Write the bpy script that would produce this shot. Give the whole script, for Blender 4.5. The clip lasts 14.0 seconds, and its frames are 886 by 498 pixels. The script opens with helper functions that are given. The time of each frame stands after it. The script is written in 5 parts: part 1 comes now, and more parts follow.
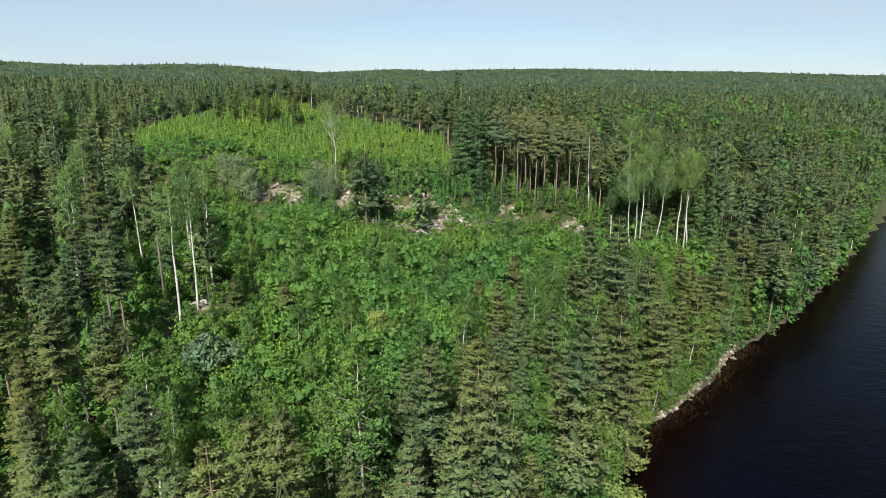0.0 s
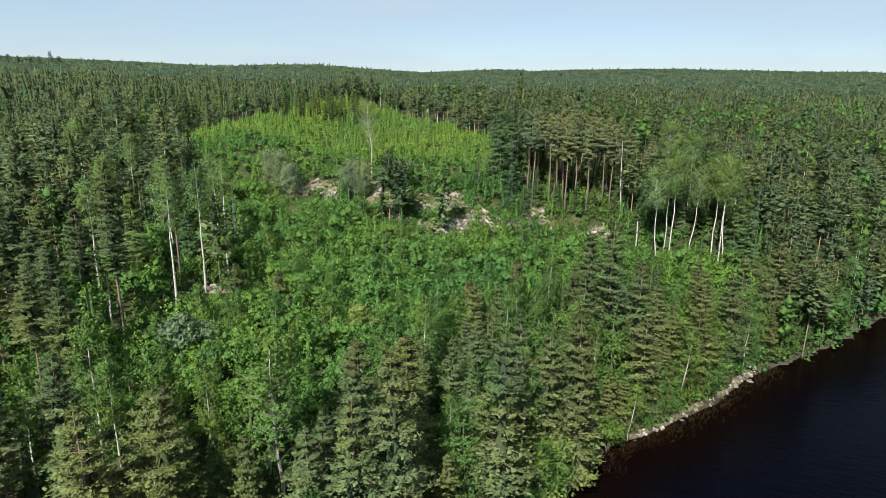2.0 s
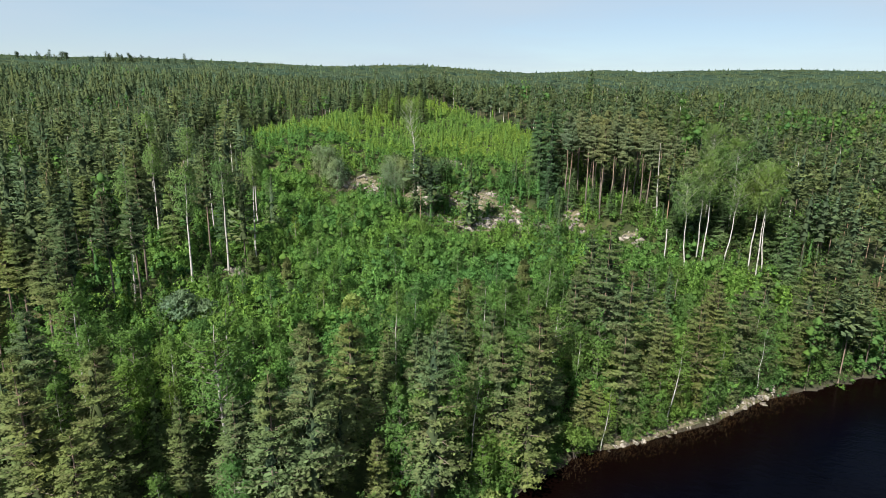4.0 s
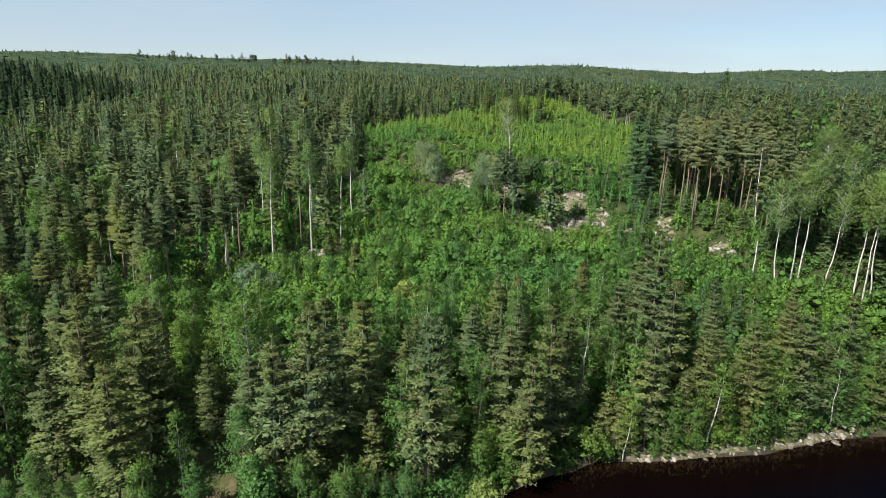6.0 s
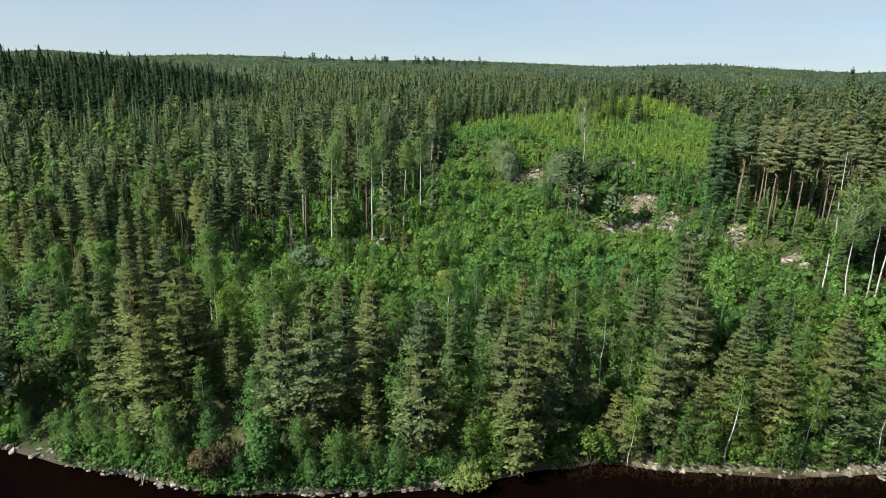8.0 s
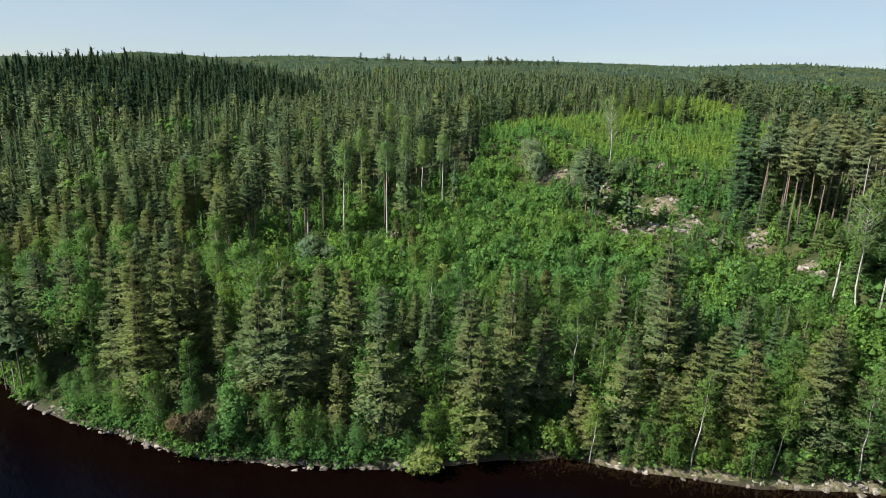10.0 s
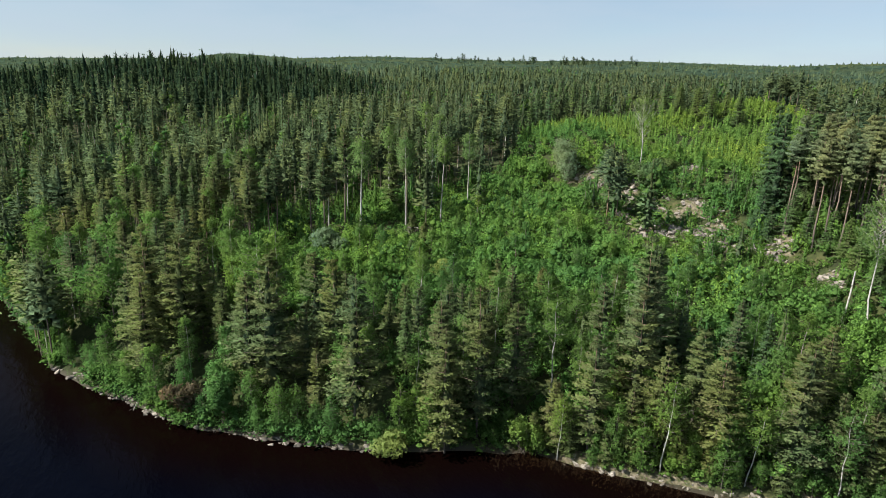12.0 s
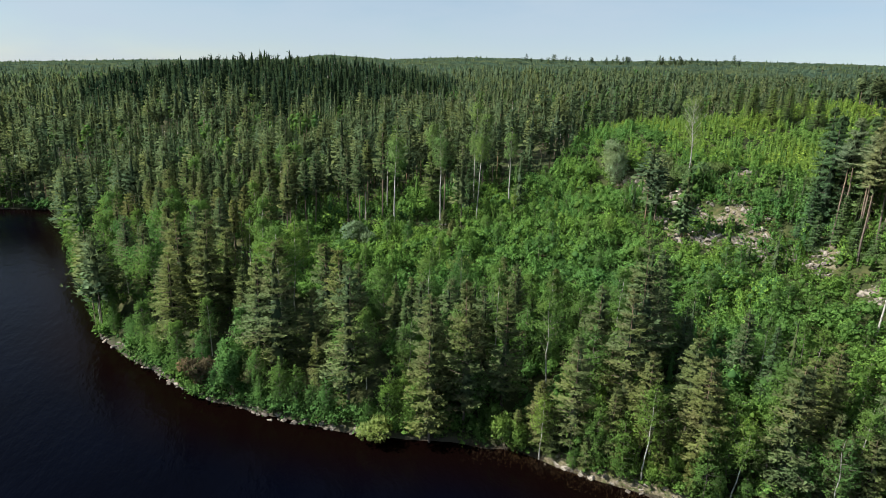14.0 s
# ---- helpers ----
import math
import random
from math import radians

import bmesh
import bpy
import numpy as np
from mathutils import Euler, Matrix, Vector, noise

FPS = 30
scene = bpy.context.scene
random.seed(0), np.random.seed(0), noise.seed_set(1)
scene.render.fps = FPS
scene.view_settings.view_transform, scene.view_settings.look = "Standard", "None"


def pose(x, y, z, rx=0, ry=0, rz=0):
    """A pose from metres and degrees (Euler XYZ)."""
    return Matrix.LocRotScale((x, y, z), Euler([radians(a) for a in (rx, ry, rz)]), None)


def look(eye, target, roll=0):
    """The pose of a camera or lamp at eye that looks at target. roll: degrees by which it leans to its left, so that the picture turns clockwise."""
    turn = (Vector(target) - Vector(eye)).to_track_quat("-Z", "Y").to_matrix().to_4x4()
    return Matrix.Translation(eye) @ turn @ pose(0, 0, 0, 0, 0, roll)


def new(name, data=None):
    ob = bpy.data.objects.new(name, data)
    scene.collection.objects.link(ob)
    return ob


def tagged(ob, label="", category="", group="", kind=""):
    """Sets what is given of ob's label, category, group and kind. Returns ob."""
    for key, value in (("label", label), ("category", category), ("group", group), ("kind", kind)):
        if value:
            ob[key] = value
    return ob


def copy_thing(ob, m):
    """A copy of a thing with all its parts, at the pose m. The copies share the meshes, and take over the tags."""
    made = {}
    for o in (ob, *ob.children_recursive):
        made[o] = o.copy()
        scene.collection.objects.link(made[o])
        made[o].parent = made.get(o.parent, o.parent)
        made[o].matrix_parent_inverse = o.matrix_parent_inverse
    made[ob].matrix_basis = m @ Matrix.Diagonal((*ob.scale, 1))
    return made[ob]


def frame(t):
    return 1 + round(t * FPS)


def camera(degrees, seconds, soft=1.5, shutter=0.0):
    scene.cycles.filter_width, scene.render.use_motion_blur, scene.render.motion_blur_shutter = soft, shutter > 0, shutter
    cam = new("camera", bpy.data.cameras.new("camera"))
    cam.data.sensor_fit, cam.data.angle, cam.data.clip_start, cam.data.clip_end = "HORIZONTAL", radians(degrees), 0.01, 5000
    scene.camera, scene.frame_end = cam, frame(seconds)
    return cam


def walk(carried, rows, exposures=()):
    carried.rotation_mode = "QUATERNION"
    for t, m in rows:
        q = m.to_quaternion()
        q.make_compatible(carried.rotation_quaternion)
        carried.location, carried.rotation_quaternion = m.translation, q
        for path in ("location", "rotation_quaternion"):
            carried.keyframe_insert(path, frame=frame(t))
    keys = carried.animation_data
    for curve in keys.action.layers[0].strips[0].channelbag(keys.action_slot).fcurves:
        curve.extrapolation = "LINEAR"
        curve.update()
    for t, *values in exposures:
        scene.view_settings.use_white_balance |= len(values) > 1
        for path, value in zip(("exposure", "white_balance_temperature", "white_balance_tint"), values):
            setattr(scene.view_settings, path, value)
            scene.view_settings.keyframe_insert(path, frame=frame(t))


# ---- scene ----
cam = camera(73.4, 14.0, soft=0.55)
METRES, EYE, TILT, LEAN, TURN = 100.0, 45.0, 0.0, 0.0, 0.0
ROWS = [
    (0.0, 0.0, 0.0, 0.0, 0.09, -14.52, -0.34),
    (0.5, 0.0393, 0.0006, 0.0011, 2.53, -14.55, -0.45),
    (1.0, 0.0827, 0.002, 0.0017, 5.3, -14.58, -0.56),
    (1.5, 0.1228, 0.0037, 0.0023, 7.6, -14.61, -0.64),
    (2.0, 0.1663, 0.0067, 0.002, 9.89, -14.61, -0.74),
    (2.5, 0.2064, 0.0103, 0.0023, 12.37, -14.64, -0.84),
    (5.0, 0.405, 0.0502, 0.002, 26.77, -14.82, -1.39),
    (5.5, 0.44, 0.0612, 0.0023, 30.89, -14.93, -1.47),
    (6.0, 0.4764, 0.0742, 0.0017, 34.91, -15.01, -1.54),
    (6.5, 0.5088, 0.0875, 0.0017, 38.07, -15.09, -1.58),
    (7.0, 0.5421, 0.1029, 0.0017, 41.18, -15.18, -1.62),
    (7.5, 0.5713, 0.1182, 0.0014, 43.99, -15.25, -1.65),
    (8.0, 0.6014, 0.1359, 0.0011, 47.0, -15.31, -1.69),
    (8.5, 0.6278, 0.1533, 0.0011, 49.32, -15.37, -1.72),
    (11.0, 0.7475, 0.2602, 0.0013, 57.2, -15.57, -1.87),
    (11.5, 0.7672, 0.2822, 0.0016, 59.11, -15.63, -1.88),
    (12.0, 0.7875, 0.3071, 0.0019, 61.47, -15.68, -1.91),
    (12.5, 0.8058, 0.3305, 0.0025, 63.61, -15.74, -1.94),
    (13.0, 0.824, 0.3562, 0.0031, 65.74, -15.8, -1.98),
    (13.5, 0.8399, 0.3807, 0.0036, 67.79, -15.86, -2.0),
    (14.0, 0.8553, 0.4079, 0.004, 70.16, -15.91, -2.0),
]
walk(cam, [(t, pose(0, 0, EYE, TILT, LEAN, TURN) @ pose(METRES * x, METRES * y, METRES * z, 90 + pitch, roll, yaw)) for t, x, y, z, yaw, pitch, roll in ROWS],
     exposures=[(0.0, 1.3), (14.0, 1.2)])

# ---- light ----
SUN_AZ, SUN_EL = 169.0, 46.0          # degrees to the left of +y, and up
to_sun = Vector((-math.sin(radians(SUN_AZ)) * math.cos(radians(SUN_EL)), math.cos(radians(SUN_AZ)) * math.cos(radians(SUN_EL)), math.sin(radians(SUN_EL))))
world = bpy.data.worlds.new("sky")
scene.world = world
world.use_nodes = True
wn = world.node_tree.nodes
sky = wn.new("ShaderNodeTexSky")
sky.sky_type, sky.sun_disc = "NISHITA", False
sky.sun_elevation, sky.sun_rotation = radians(SUN_EL), radians(-SUN_AZ)
sky.altitude, sky.air_density, sky.dust_density, sky.ozone_density = 100, 1.0, 0.1, 4.0
wn["Background"].inputs["Strength"].default_value = 0.05
haze = wn.new("ShaderNodeMix")
haze.data_type = "RGBA"
haze.inputs[7].default_value = (4.7, 5.7, 6.7, 1)
where = wn.new("ShaderNodeTexCoord")
drawn = wn.new("ShaderNodeMapping")
drawn.inputs["Scale"].default_value, drawn.inputs["Rotation"].default_value = (1.2, 2.6, 9.0), (0.12, 0.0, 0.5)
cloud = wn.new("ShaderNodeTexNoise")
cloud.inputs["Scale"].default_value, cloud.inputs["Detail"].default_value, cloud.inputs["Roughness"].default_value = 1.5, 5.0, 0.55
veil = wn.new("ShaderNodeMapRange")
veil.inputs["From Min"].default_value, veil.inputs["From Max"].default_value = 0.35, 0.68
veil.inputs["To Min"].default_value, veil.inputs["To Max"].default_value = 0.45, 0.86
world.node_tree.links.new(where.outputs["Generated"], drawn.inputs[0])
world.node_tree.links.new(drawn.outputs[0], cloud.inputs["Vector"])
world.node_tree.links.new(cloud.outputs[0], veil.inputs["Value"])
world.node_tree.links.new(veil.outputs[0], haze.inputs[0])
world.node_tree.links.new(sky.outputs[0], haze.inputs[6])
world.node_tree.links.new(haze.outputs[2], wn["Background"].inputs["Color"])
lamp = bpy.data.lights.new("sun", "SUN")
lamp.energy, lamp.angle, lamp.color = 4.2, radians(0.6), (1.0, 0.96, 0.89)
sun = new("sun", lamp)
sun.matrix_world = look((0, 0, 300), Vector((0, 0, 300)) - to_sun)

# ---- materials ----


def nodes_of(name):
    m = bpy.data.materials.new(name)
    m.use_nodes = True
    nt = m.node_tree
    nt.nodes.clear()
    out = nt.nodes.new("ShaderNodeOutputMaterial")
    return m, nt, out


def ramp(nt, fac, stops):
    r = nt.nodes.new("ShaderNodeValToRGB")
    while len(r.color_ramp.elements) < len(stops):
        r.color_ramp.elements.new(0.5)
    for e, (p, c) in zip(r.color_ramp.elements, stops):
        e.position, e.color = p, (*c, 1)
    nt.links.new(fac, r.inputs[0])
    return r.outputs[0]


def noise_out(nt, scale, detail=3.0, world_space=True, rough=0.55):
    n = nt.nodes.new("ShaderNodeTexNoise")
    n.inputs["Scale"].default_value, n.inputs["Detail"].default_value, n.inputs["Roughness"].default_value = scale, detail, rough
    if world_space:
        g = nt.nodes.new("ShaderNodeNewGeometry")
        nt.links.new(g.outputs["Position"], n.inputs["Vector"])
    else:
        c = nt.nodes.new("ShaderNodeTexCoord")
        nt.links.new(c.outputs["Object"], n.inputs["Vector"])
    return n.outputs[0]


def mixed(nt, a, b, fac, mode="MIX"):
    m = nt.nodes.new("ShaderNodeMix")
    m.data_type, m.blend_type = "RGBA", mode
    for sock, v in ((m.inputs[0], fac), (m.inputs[6], a), (m.inputs[7], b)):
        if isinstance(v, (int, float)):
            sock.default_value = v
        elif isinstance(v, tuple):
            sock.default_value = (*v, 1)
        else:
            nt.links.new(v, sock)
    return m.outputs[2]


def foliage(name, dark, mid, light, patch=0.16, translucent=0.2, per_tree=0.5, wither=None, tone=False):
    """Leaves or needles: each spray has its own shade, each tree its own hue; the leaves' own lie gives the normal."""
    m, nt, out = nodes_of(name)
    g = nt.nodes.new("ShaderNodeNewGeometry")
    spray = ramp(nt, g.outputs["Random Per Island"], [(0.0, dark), (0.5, mid), (1.0, light)])
    info = nt.nodes.new("ShaderNodeObjectInfo")
    tree = ramp(nt, info.outputs["Random"], [(0.0, (mid[0] * 0.70, mid[1] * 0.74, mid[2] * 0.8)), (0.35, mid), (0.7, (mid[0] * 1.12, mid[1] * 0.98, mid[2])), (1.0, (light[0] * 1.1, light[1], light[2] * 0.9))])
    col = mixed(nt, spray, tree, per_tree)
    n = noise_out(nt, patch, 2.0)
    hue = ramp(nt, n, [(0.3, (0.80, 0.86, 0.90)), (0.5, (1.0, 1.0, 1.0)), (0.7, (1.12, 1.08, 0.94))])
    col = mixed(nt, col, hue, 1.0, "MULTIPLY")
    far = noise_out(nt, patch * 0.35, 1.0)
    col = mixed(nt, col, ramp(nt, far, [(0.36, (0.84, 0.95, 1.10)), (0.5, (1.0, 1.0, 1.0)), (0.64, (1.14, 1.05, 0.90))]), 1.0, "MULTIPLY")
    if tone:
        at = nt.nodes.new("ShaderNodeAttribute")
        at.attribute_name = "tone"
        col = mixed(nt, col, ramp(nt, at.outputs["Fac"], [(0.0, (0.62, 0.68, 0.70)), (0.5, (1.0, 1.0, 1.0)), (1.0, (1.36, 1.24, 1.12))]), 1.0, "MULTIPLY")
    if wither:
        w = noise_out(nt, 0.35, 3.0)
        k = ramp(nt, w, [(0.50, (0, 0, 0)), (0.74, (0.55, 0.55, 0.55))])
        col = mixed(nt, col, wither, k)
    lie = nt.nodes.new("ShaderNodeAttribute")
    lie.attribute_name = "lie"
    turn = nt.nodes.new("ShaderNodeVectorTransform")
    turn.vector_type, turn.convert_from, turn.convert_to = "NORMAL", "OBJECT", "WORLD"
    nt.links.new(lie.outputs["Vector"], turn.inputs[0])
    d = nt.nodes.new("ShaderNodeBsdfDiffuse")
    t = nt.nodes.new("ShaderNodeBsdfTranslucent")
    mx = nt.nodes.new("ShaderNodeMixShader")
    mx.inputs[0].default_value = translucent
    nt.links.new(turn.outputs[0], d.inputs["Normal"])
    nt.links.new(col, d.inputs["Color"])
    nt.links.new(mixed(nt, col, (1.15, 1.25, 0.8), 1.0, "MULTIPLY"), t.inputs["Color"])
    nt.links.new(d.outputs[0], mx.inputs[1])
    nt.links.new(t.outputs[0], mx.inputs[2])
    nt.links.new(mx.outputs[0], out.inputs["Surface"])
    return m


def solid(name, build, rough=0.9, bump=0.0, bump_scale=8.0):
    """A principled surface whose colour build(nt) gives."""
    m, nt, out = nodes_of(name)
    p = nt.nodes.new("ShaderNodeBsdfPrincipled")
    p.inputs["Roughness"].default_value = rough
    p.inputs["Specular IOR Level"].default_value = 0.25
    nt.links.new(build(nt), p.inputs["Base Color"])
    if bump:
        b = nt.nodes.new("ShaderNodeBump")
        b.inputs["Strength"].default_value, b.inputs["Distance"].default_value = 0.8, bump
        nt.links.new(noise_out(nt, bump_scale, 5.0), b.inputs["Height"])
        nt.links.new(b.outputs[0], p.inputs["Normal"])
    nt.links.new(p.outputs[0], out.inputs["Surface"])
    return m


PINE = foliage("pine_needles", (0.102, 0.137, 0.053), (0.123, 0.164, 0.064), (0.144, 0.192, 0.075), translucent=0.15, wither=(0.140, 0.108, 0.068))
SPRUCE = foliage("spruce_needles", (0.084, 0.134, 0.052), (0.106, 0.167, 0.065), (0.127, 0.201, 0.078), translucent=0.18)
BIRCH = foliage("birch_leaves", (0.106, 0.189, 0.053), (0.133, 0.235, 0.066), (0.159, 0.282, 0.078), translucent=0.38)
ALDER = foliage("alder_leaves", (0.086, 0.167, 0.048), (0.108, 0.209, 0.059), (0.130, 0.250, 0.071), translucent=0.36)
WILLOW = foliage("willow_leaves", (0.140, 0.200, 0.112), (0.175, 0.250, 0.140), (0.210, 0.300, 0.168), translucent=0.30)
ROWAN = foliage("rowan_leaves", (0.156, 0.218, 0.078), (0.200, 0.280, 0.100), (0.244, 0.342, 0.122), translucent=0.35)
THICKET = foliage("thicket_leaves", (0.121, 0.232, 0.059), (0.152, 0.291, 0.075), (0.182, 0.349, 0.089), patch=0.11, translucent=0.38, per_tree=0.0, tone=True)
YOUNG = foliage("young_spruce_needles", (0.151, 0.238, 0.054), (0.189, 0.297, 0.067), (0.227, 0.356, 0.080), patch=0.07, translucent=0.36, per_tree=0.0, tone=True)
MIDPINE = foliage("wood_needles", (0.080, 0.109, 0.051), (0.097, 0.133, 0.063), (0.114, 0.158, 0.075), patch=0.24, translucent=0.18, per_tree=0.0, tone=True)
MIDSPRUCE = foliage("wood_spruce_needles", (0.059, 0.092, 0.041), (0.072, 0.112, 0.051), (0.085, 0.132, 0.060), patch=0.24, translucent=0.18, per_tree=0.0, tone=True)
MIDLEAF = foliage("wood_leaves", (0.060, 0.109, 0.031), (0.075, 0.136, 0.039), (0.090, 0.164, 0.047), patch=0.12, translucent=0.34, per_tree=0.0, tone=True)
# FAR, FARNEEDLE and FARLEAF carry the haze of distance in their colours.
FAR = foliage("hazed_far_needles", (0.049, 0.072, 0.043), (0.058, 0.085, 0.050), (0.067, 0.098, 0.057), patch=0.05, translucent=0.26, per_tree=0.0, tone=True)
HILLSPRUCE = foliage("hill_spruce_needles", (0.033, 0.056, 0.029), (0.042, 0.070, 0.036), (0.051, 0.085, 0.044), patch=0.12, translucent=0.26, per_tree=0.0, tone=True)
FARNEEDLE = foliage("hazed_distant_needles", (0.081, 0.115, 0.058), (0.095, 0.135, 0.068), (0.109, 0.155, 0.078), patch=0.08, translucent=0.26, per_tree=0.0, tone=True)
FARLEAF = foliage("hazed_far_leaves", (0.056, 0.085, 0.043), (0.066, 0.100, 0.050), (0.076, 0.115, 0.057), patch=0.03, translucent=0.42, per_tree=0.0, tone=True)
HERB = foliage("herb_leaves", (0.083, 0.143, 0.032), (0.110, 0.190, 0.042), (0.138, 0.237, 0.053), patch=0.2, translucent=0.36, per_tree=0.0)
# Darkened needle colours: the shade inside conifer crowns is put into the cores.
HEART = foliage("crown_shade", (0.046, 0.062, 0.030), (0.058, 0.078, 0.038), (0.070, 0.094, 0.046), translucent=0.15, per_tree=0.0)
HILLHEART = foliage("hill_crown_shade", (0.017, 0.030, 0.015), (0.020, 0.035, 0.018), (0.023, 0.040, 0.021), translucent=0.26, per_tree=0.0)
# Darker copies of the leaf colours, painted shade for the insides of leafy growth.
LEAFHEART = foliage("shaded_inner_leaves", (0.062, 0.120, 0.033), (0.073, 0.142, 0.039), (0.084, 0.163, 0.044), translucent=0.30, per_tree=0.0)
YOUNGHEART = foliage("shaded_young_needles", (0.085, 0.149, 0.036), (0.100, 0.175, 0.042), (0.115, 0.201, 0.048), translucent=0.42, per_tree=0.0)
EDGEBIRCH = foliage("edge_birch_leaves", (0.126, 0.200, 0.068), (0.158, 0.251, 0.084), (0.189, 0.301, 0.101), translucent=0.36)
GROVEPINE = foliage("grove_pine_needles", (0.161, 0.199, 0.099), (0.192, 0.235, 0.118), (0.224, 0.273, 0.137), translucent=0.16)
REED = foliage("reed_stems", (0.023, 0.014, 0.008), (0.039, 0.024, 0.013), (0.062, 0.043, 0.024), patch=0.5, translucent=0.13, per_tree=0.0)


def pine_bark_colour(nt):
    c = nt.nodes.new("ShaderNodeTexCoord")
    sep = nt.nodes.new("ShaderNodeSeparateXYZ")
    nt.links.new(c.outputs["Object"], sep.inputs[0])
    div = nt.nodes.new("ShaderNodeMath")
    div.operation = "DIVIDE"
    div.inputs[1].default_value = 20
    nt.links.new(sep.outputs["Z"], div.inputs[0])
    base = ramp(nt, div.outputs[0], [(0.1, (0.12, 0.10, 0.085)), (0.4, (0.19, 0.15, 0.115)), (0.7, (0.23, 0.165, 0.118))])
    return mixed(nt, base, ramp(nt, noise_out(nt, 5.0), [(0.35, (0.55, 0.55, 0.55)), (0.65, (1.2, 1.2, 1.2))]), 1.0, "MULTIPLY")


def birch_bark_colour(nt):
    c = nt.nodes.new("ShaderNodeTexCoord")
    mp = nt.nodes.new("ShaderNodeMapping")
    mp.inputs["Scale"].default_value = (1.5, 1.5, 1.6)
    nt.links.new(c.outputs["Object"], mp.inputs[0])
    n = nt.nodes.new("ShaderNodeTexNoise")
    n.inputs["Scale"].default_value, n.inputs["Detail"].default_value = 1.3, 4
    nt.links.new(mp.outputs[0], n.inputs["Vector"])
    return ramp(nt, n.outputs[0], [(0.36, (0.10, 0.09, 0.08)), (0.44, (0.36, 0.34, 0.31)), (0.62, (0.45, 0.43, 0.39))])


WOOD_BARK = solid("wood_bark", lambda nt: ramp(nt, nt.nodes.new("ShaderNodeNewGeometry").outputs["Random Per Island"], [(0.0, (0.10, 0.085, 0.07)), (0.5, (0.19, 0.145, 0.11)), (0.85, (0.27, 0.175, 0.11)), (0.94, (0.5, 0.48, 0.44))]), 0.9)
PINE_BARK = solid("pine_bark", pine_bark_colour, 0.95, 0.03, 6)
SPRUCE_BARK = solid("spruce_bark", lambda nt: ramp(nt, noise_out(nt, 4.0), [(0.3, (0.09, 0.075, 0.06)), (0.7, (0.20, 0.17, 0.14))]), 0.95, 0.03, 6)
BIRCH_BARK = solid("birch_bark", birch_bark_colour, 0.7)
LIMB_BARK = solid("limb_bark", lambda nt: ramp(nt, noise_out(nt, 3.0), [(0.3, (0.12, 0.10, 0.085)), (0.7, (0.30, 0.27, 0.23))]), 0.9)
DEADWOOD = solid("dead_wood", lambda nt: ramp(nt, noise_out(nt, 3.0), [(0.3, (0.22, 0.20, 0.18)), (0.7, (0.46, 0.43, 0.39))]), 0.9, 0.02, 8)


def rock_colour(nt):
    info = nt.nodes.new("ShaderNodeObjectInfo")
    each = ramp(nt, info.outputs["Random"], [(0.0, (0.125, 0.117, 0.106)), (0.5, (0.21, 0.194, 0.174)), (1.0, (0.32, 0.296, 0.266))])
    spots = ramp(nt, noise_out(nt, 1.6, 5.0), [(0.34, (0.35, 0.36, 0.32)), (0.5, (0.95, 0.9, 0.85)), (0.72, (1.25, 1.2, 1.18))])
    return mixed(nt, each, spots, 1.0, "MULTIPLY")


ROCK = solid("granite", rock_colour, 0.9, 0.06, 3.0)


def pale_rock_colour(nt):
    info = nt.nodes.new("ShaderNodeObjectInfo")
    each = ramp(nt, info.outputs["Random"], [(0.0, (0.15, 0.135, 0.115)), (0.5, (0.24, 0.22, 0.19)), (1.0, (0.36, 0.335, 0.295))])
    return mixed(nt, each, ramp(nt, noise_out(nt, 2.4, 5.0), [(0.34, (0.45, 0.44, 0.40)), (0.5, (0.95, 0.92, 0.88)), (0.72, (1.2, 1.18, 1.15))]), 1.0, "MULTIPLY")


PALE_ROCK = solid("bleached_stone", pale_rock_colour, 0.9, 0.05, 4.0)


def ground_colour(nt):
    a = ramp(nt, noise_out(nt, 0.25, 6.0), [(0.30, (0.022, 0.026, 0.012)), (0.48, (0.034, 0.046, 0.015)), (0.62, (0.055, 0.062, 0.022)), (0.78, (0.105, 0.082, 0.050))])
    b = ramp(nt, noise_out(nt, 2.2, 4.0), [(0.3, (0.55, 0.6, 0.55)), (0.7, (1.25, 1.2, 1.1))])
    col = mixed(nt, a, b, 1.0, "MULTIPLY")
    g = nt.nodes.new("ShaderNodeNewGeometry")
    sep = nt.nodes.new("ShaderNodeSeparateXYZ")
    nt.links.new(g.outputs["Position"], sep.inputs[0])
    mud = ramp(nt, sep.outputs["Z"], [(0.02, (1, 1, 1)), (0.25, (0.6, 0.6, 0.6)), (0.6, (0, 0, 0))])
    return mixed(nt, col, (0.050, 0.043, 0.032), mud)


GROUND = solid("forest_floor", ground_colour, 0.95, 0.12, 1.2)
SOIL = solid("bare_soil", lambda nt: mixed(nt, ramp(nt, noise_out(nt, 1.6, 6.0), [(0.36, (0.060, 0.075, 0.026)), (0.50, (0.125, 0.108, 0.066)), (0.72, (0.21, 0.18, 0.135))]),
             ramp(nt, noise_out(nt, 3.0, 4.0), [(0.3, (0.6, 0.6, 0.6)), (0.7, (1.25, 1.25, 1.25))]), 1.0, "MULTIPLY"), 0.95, 0.08, 2.5)


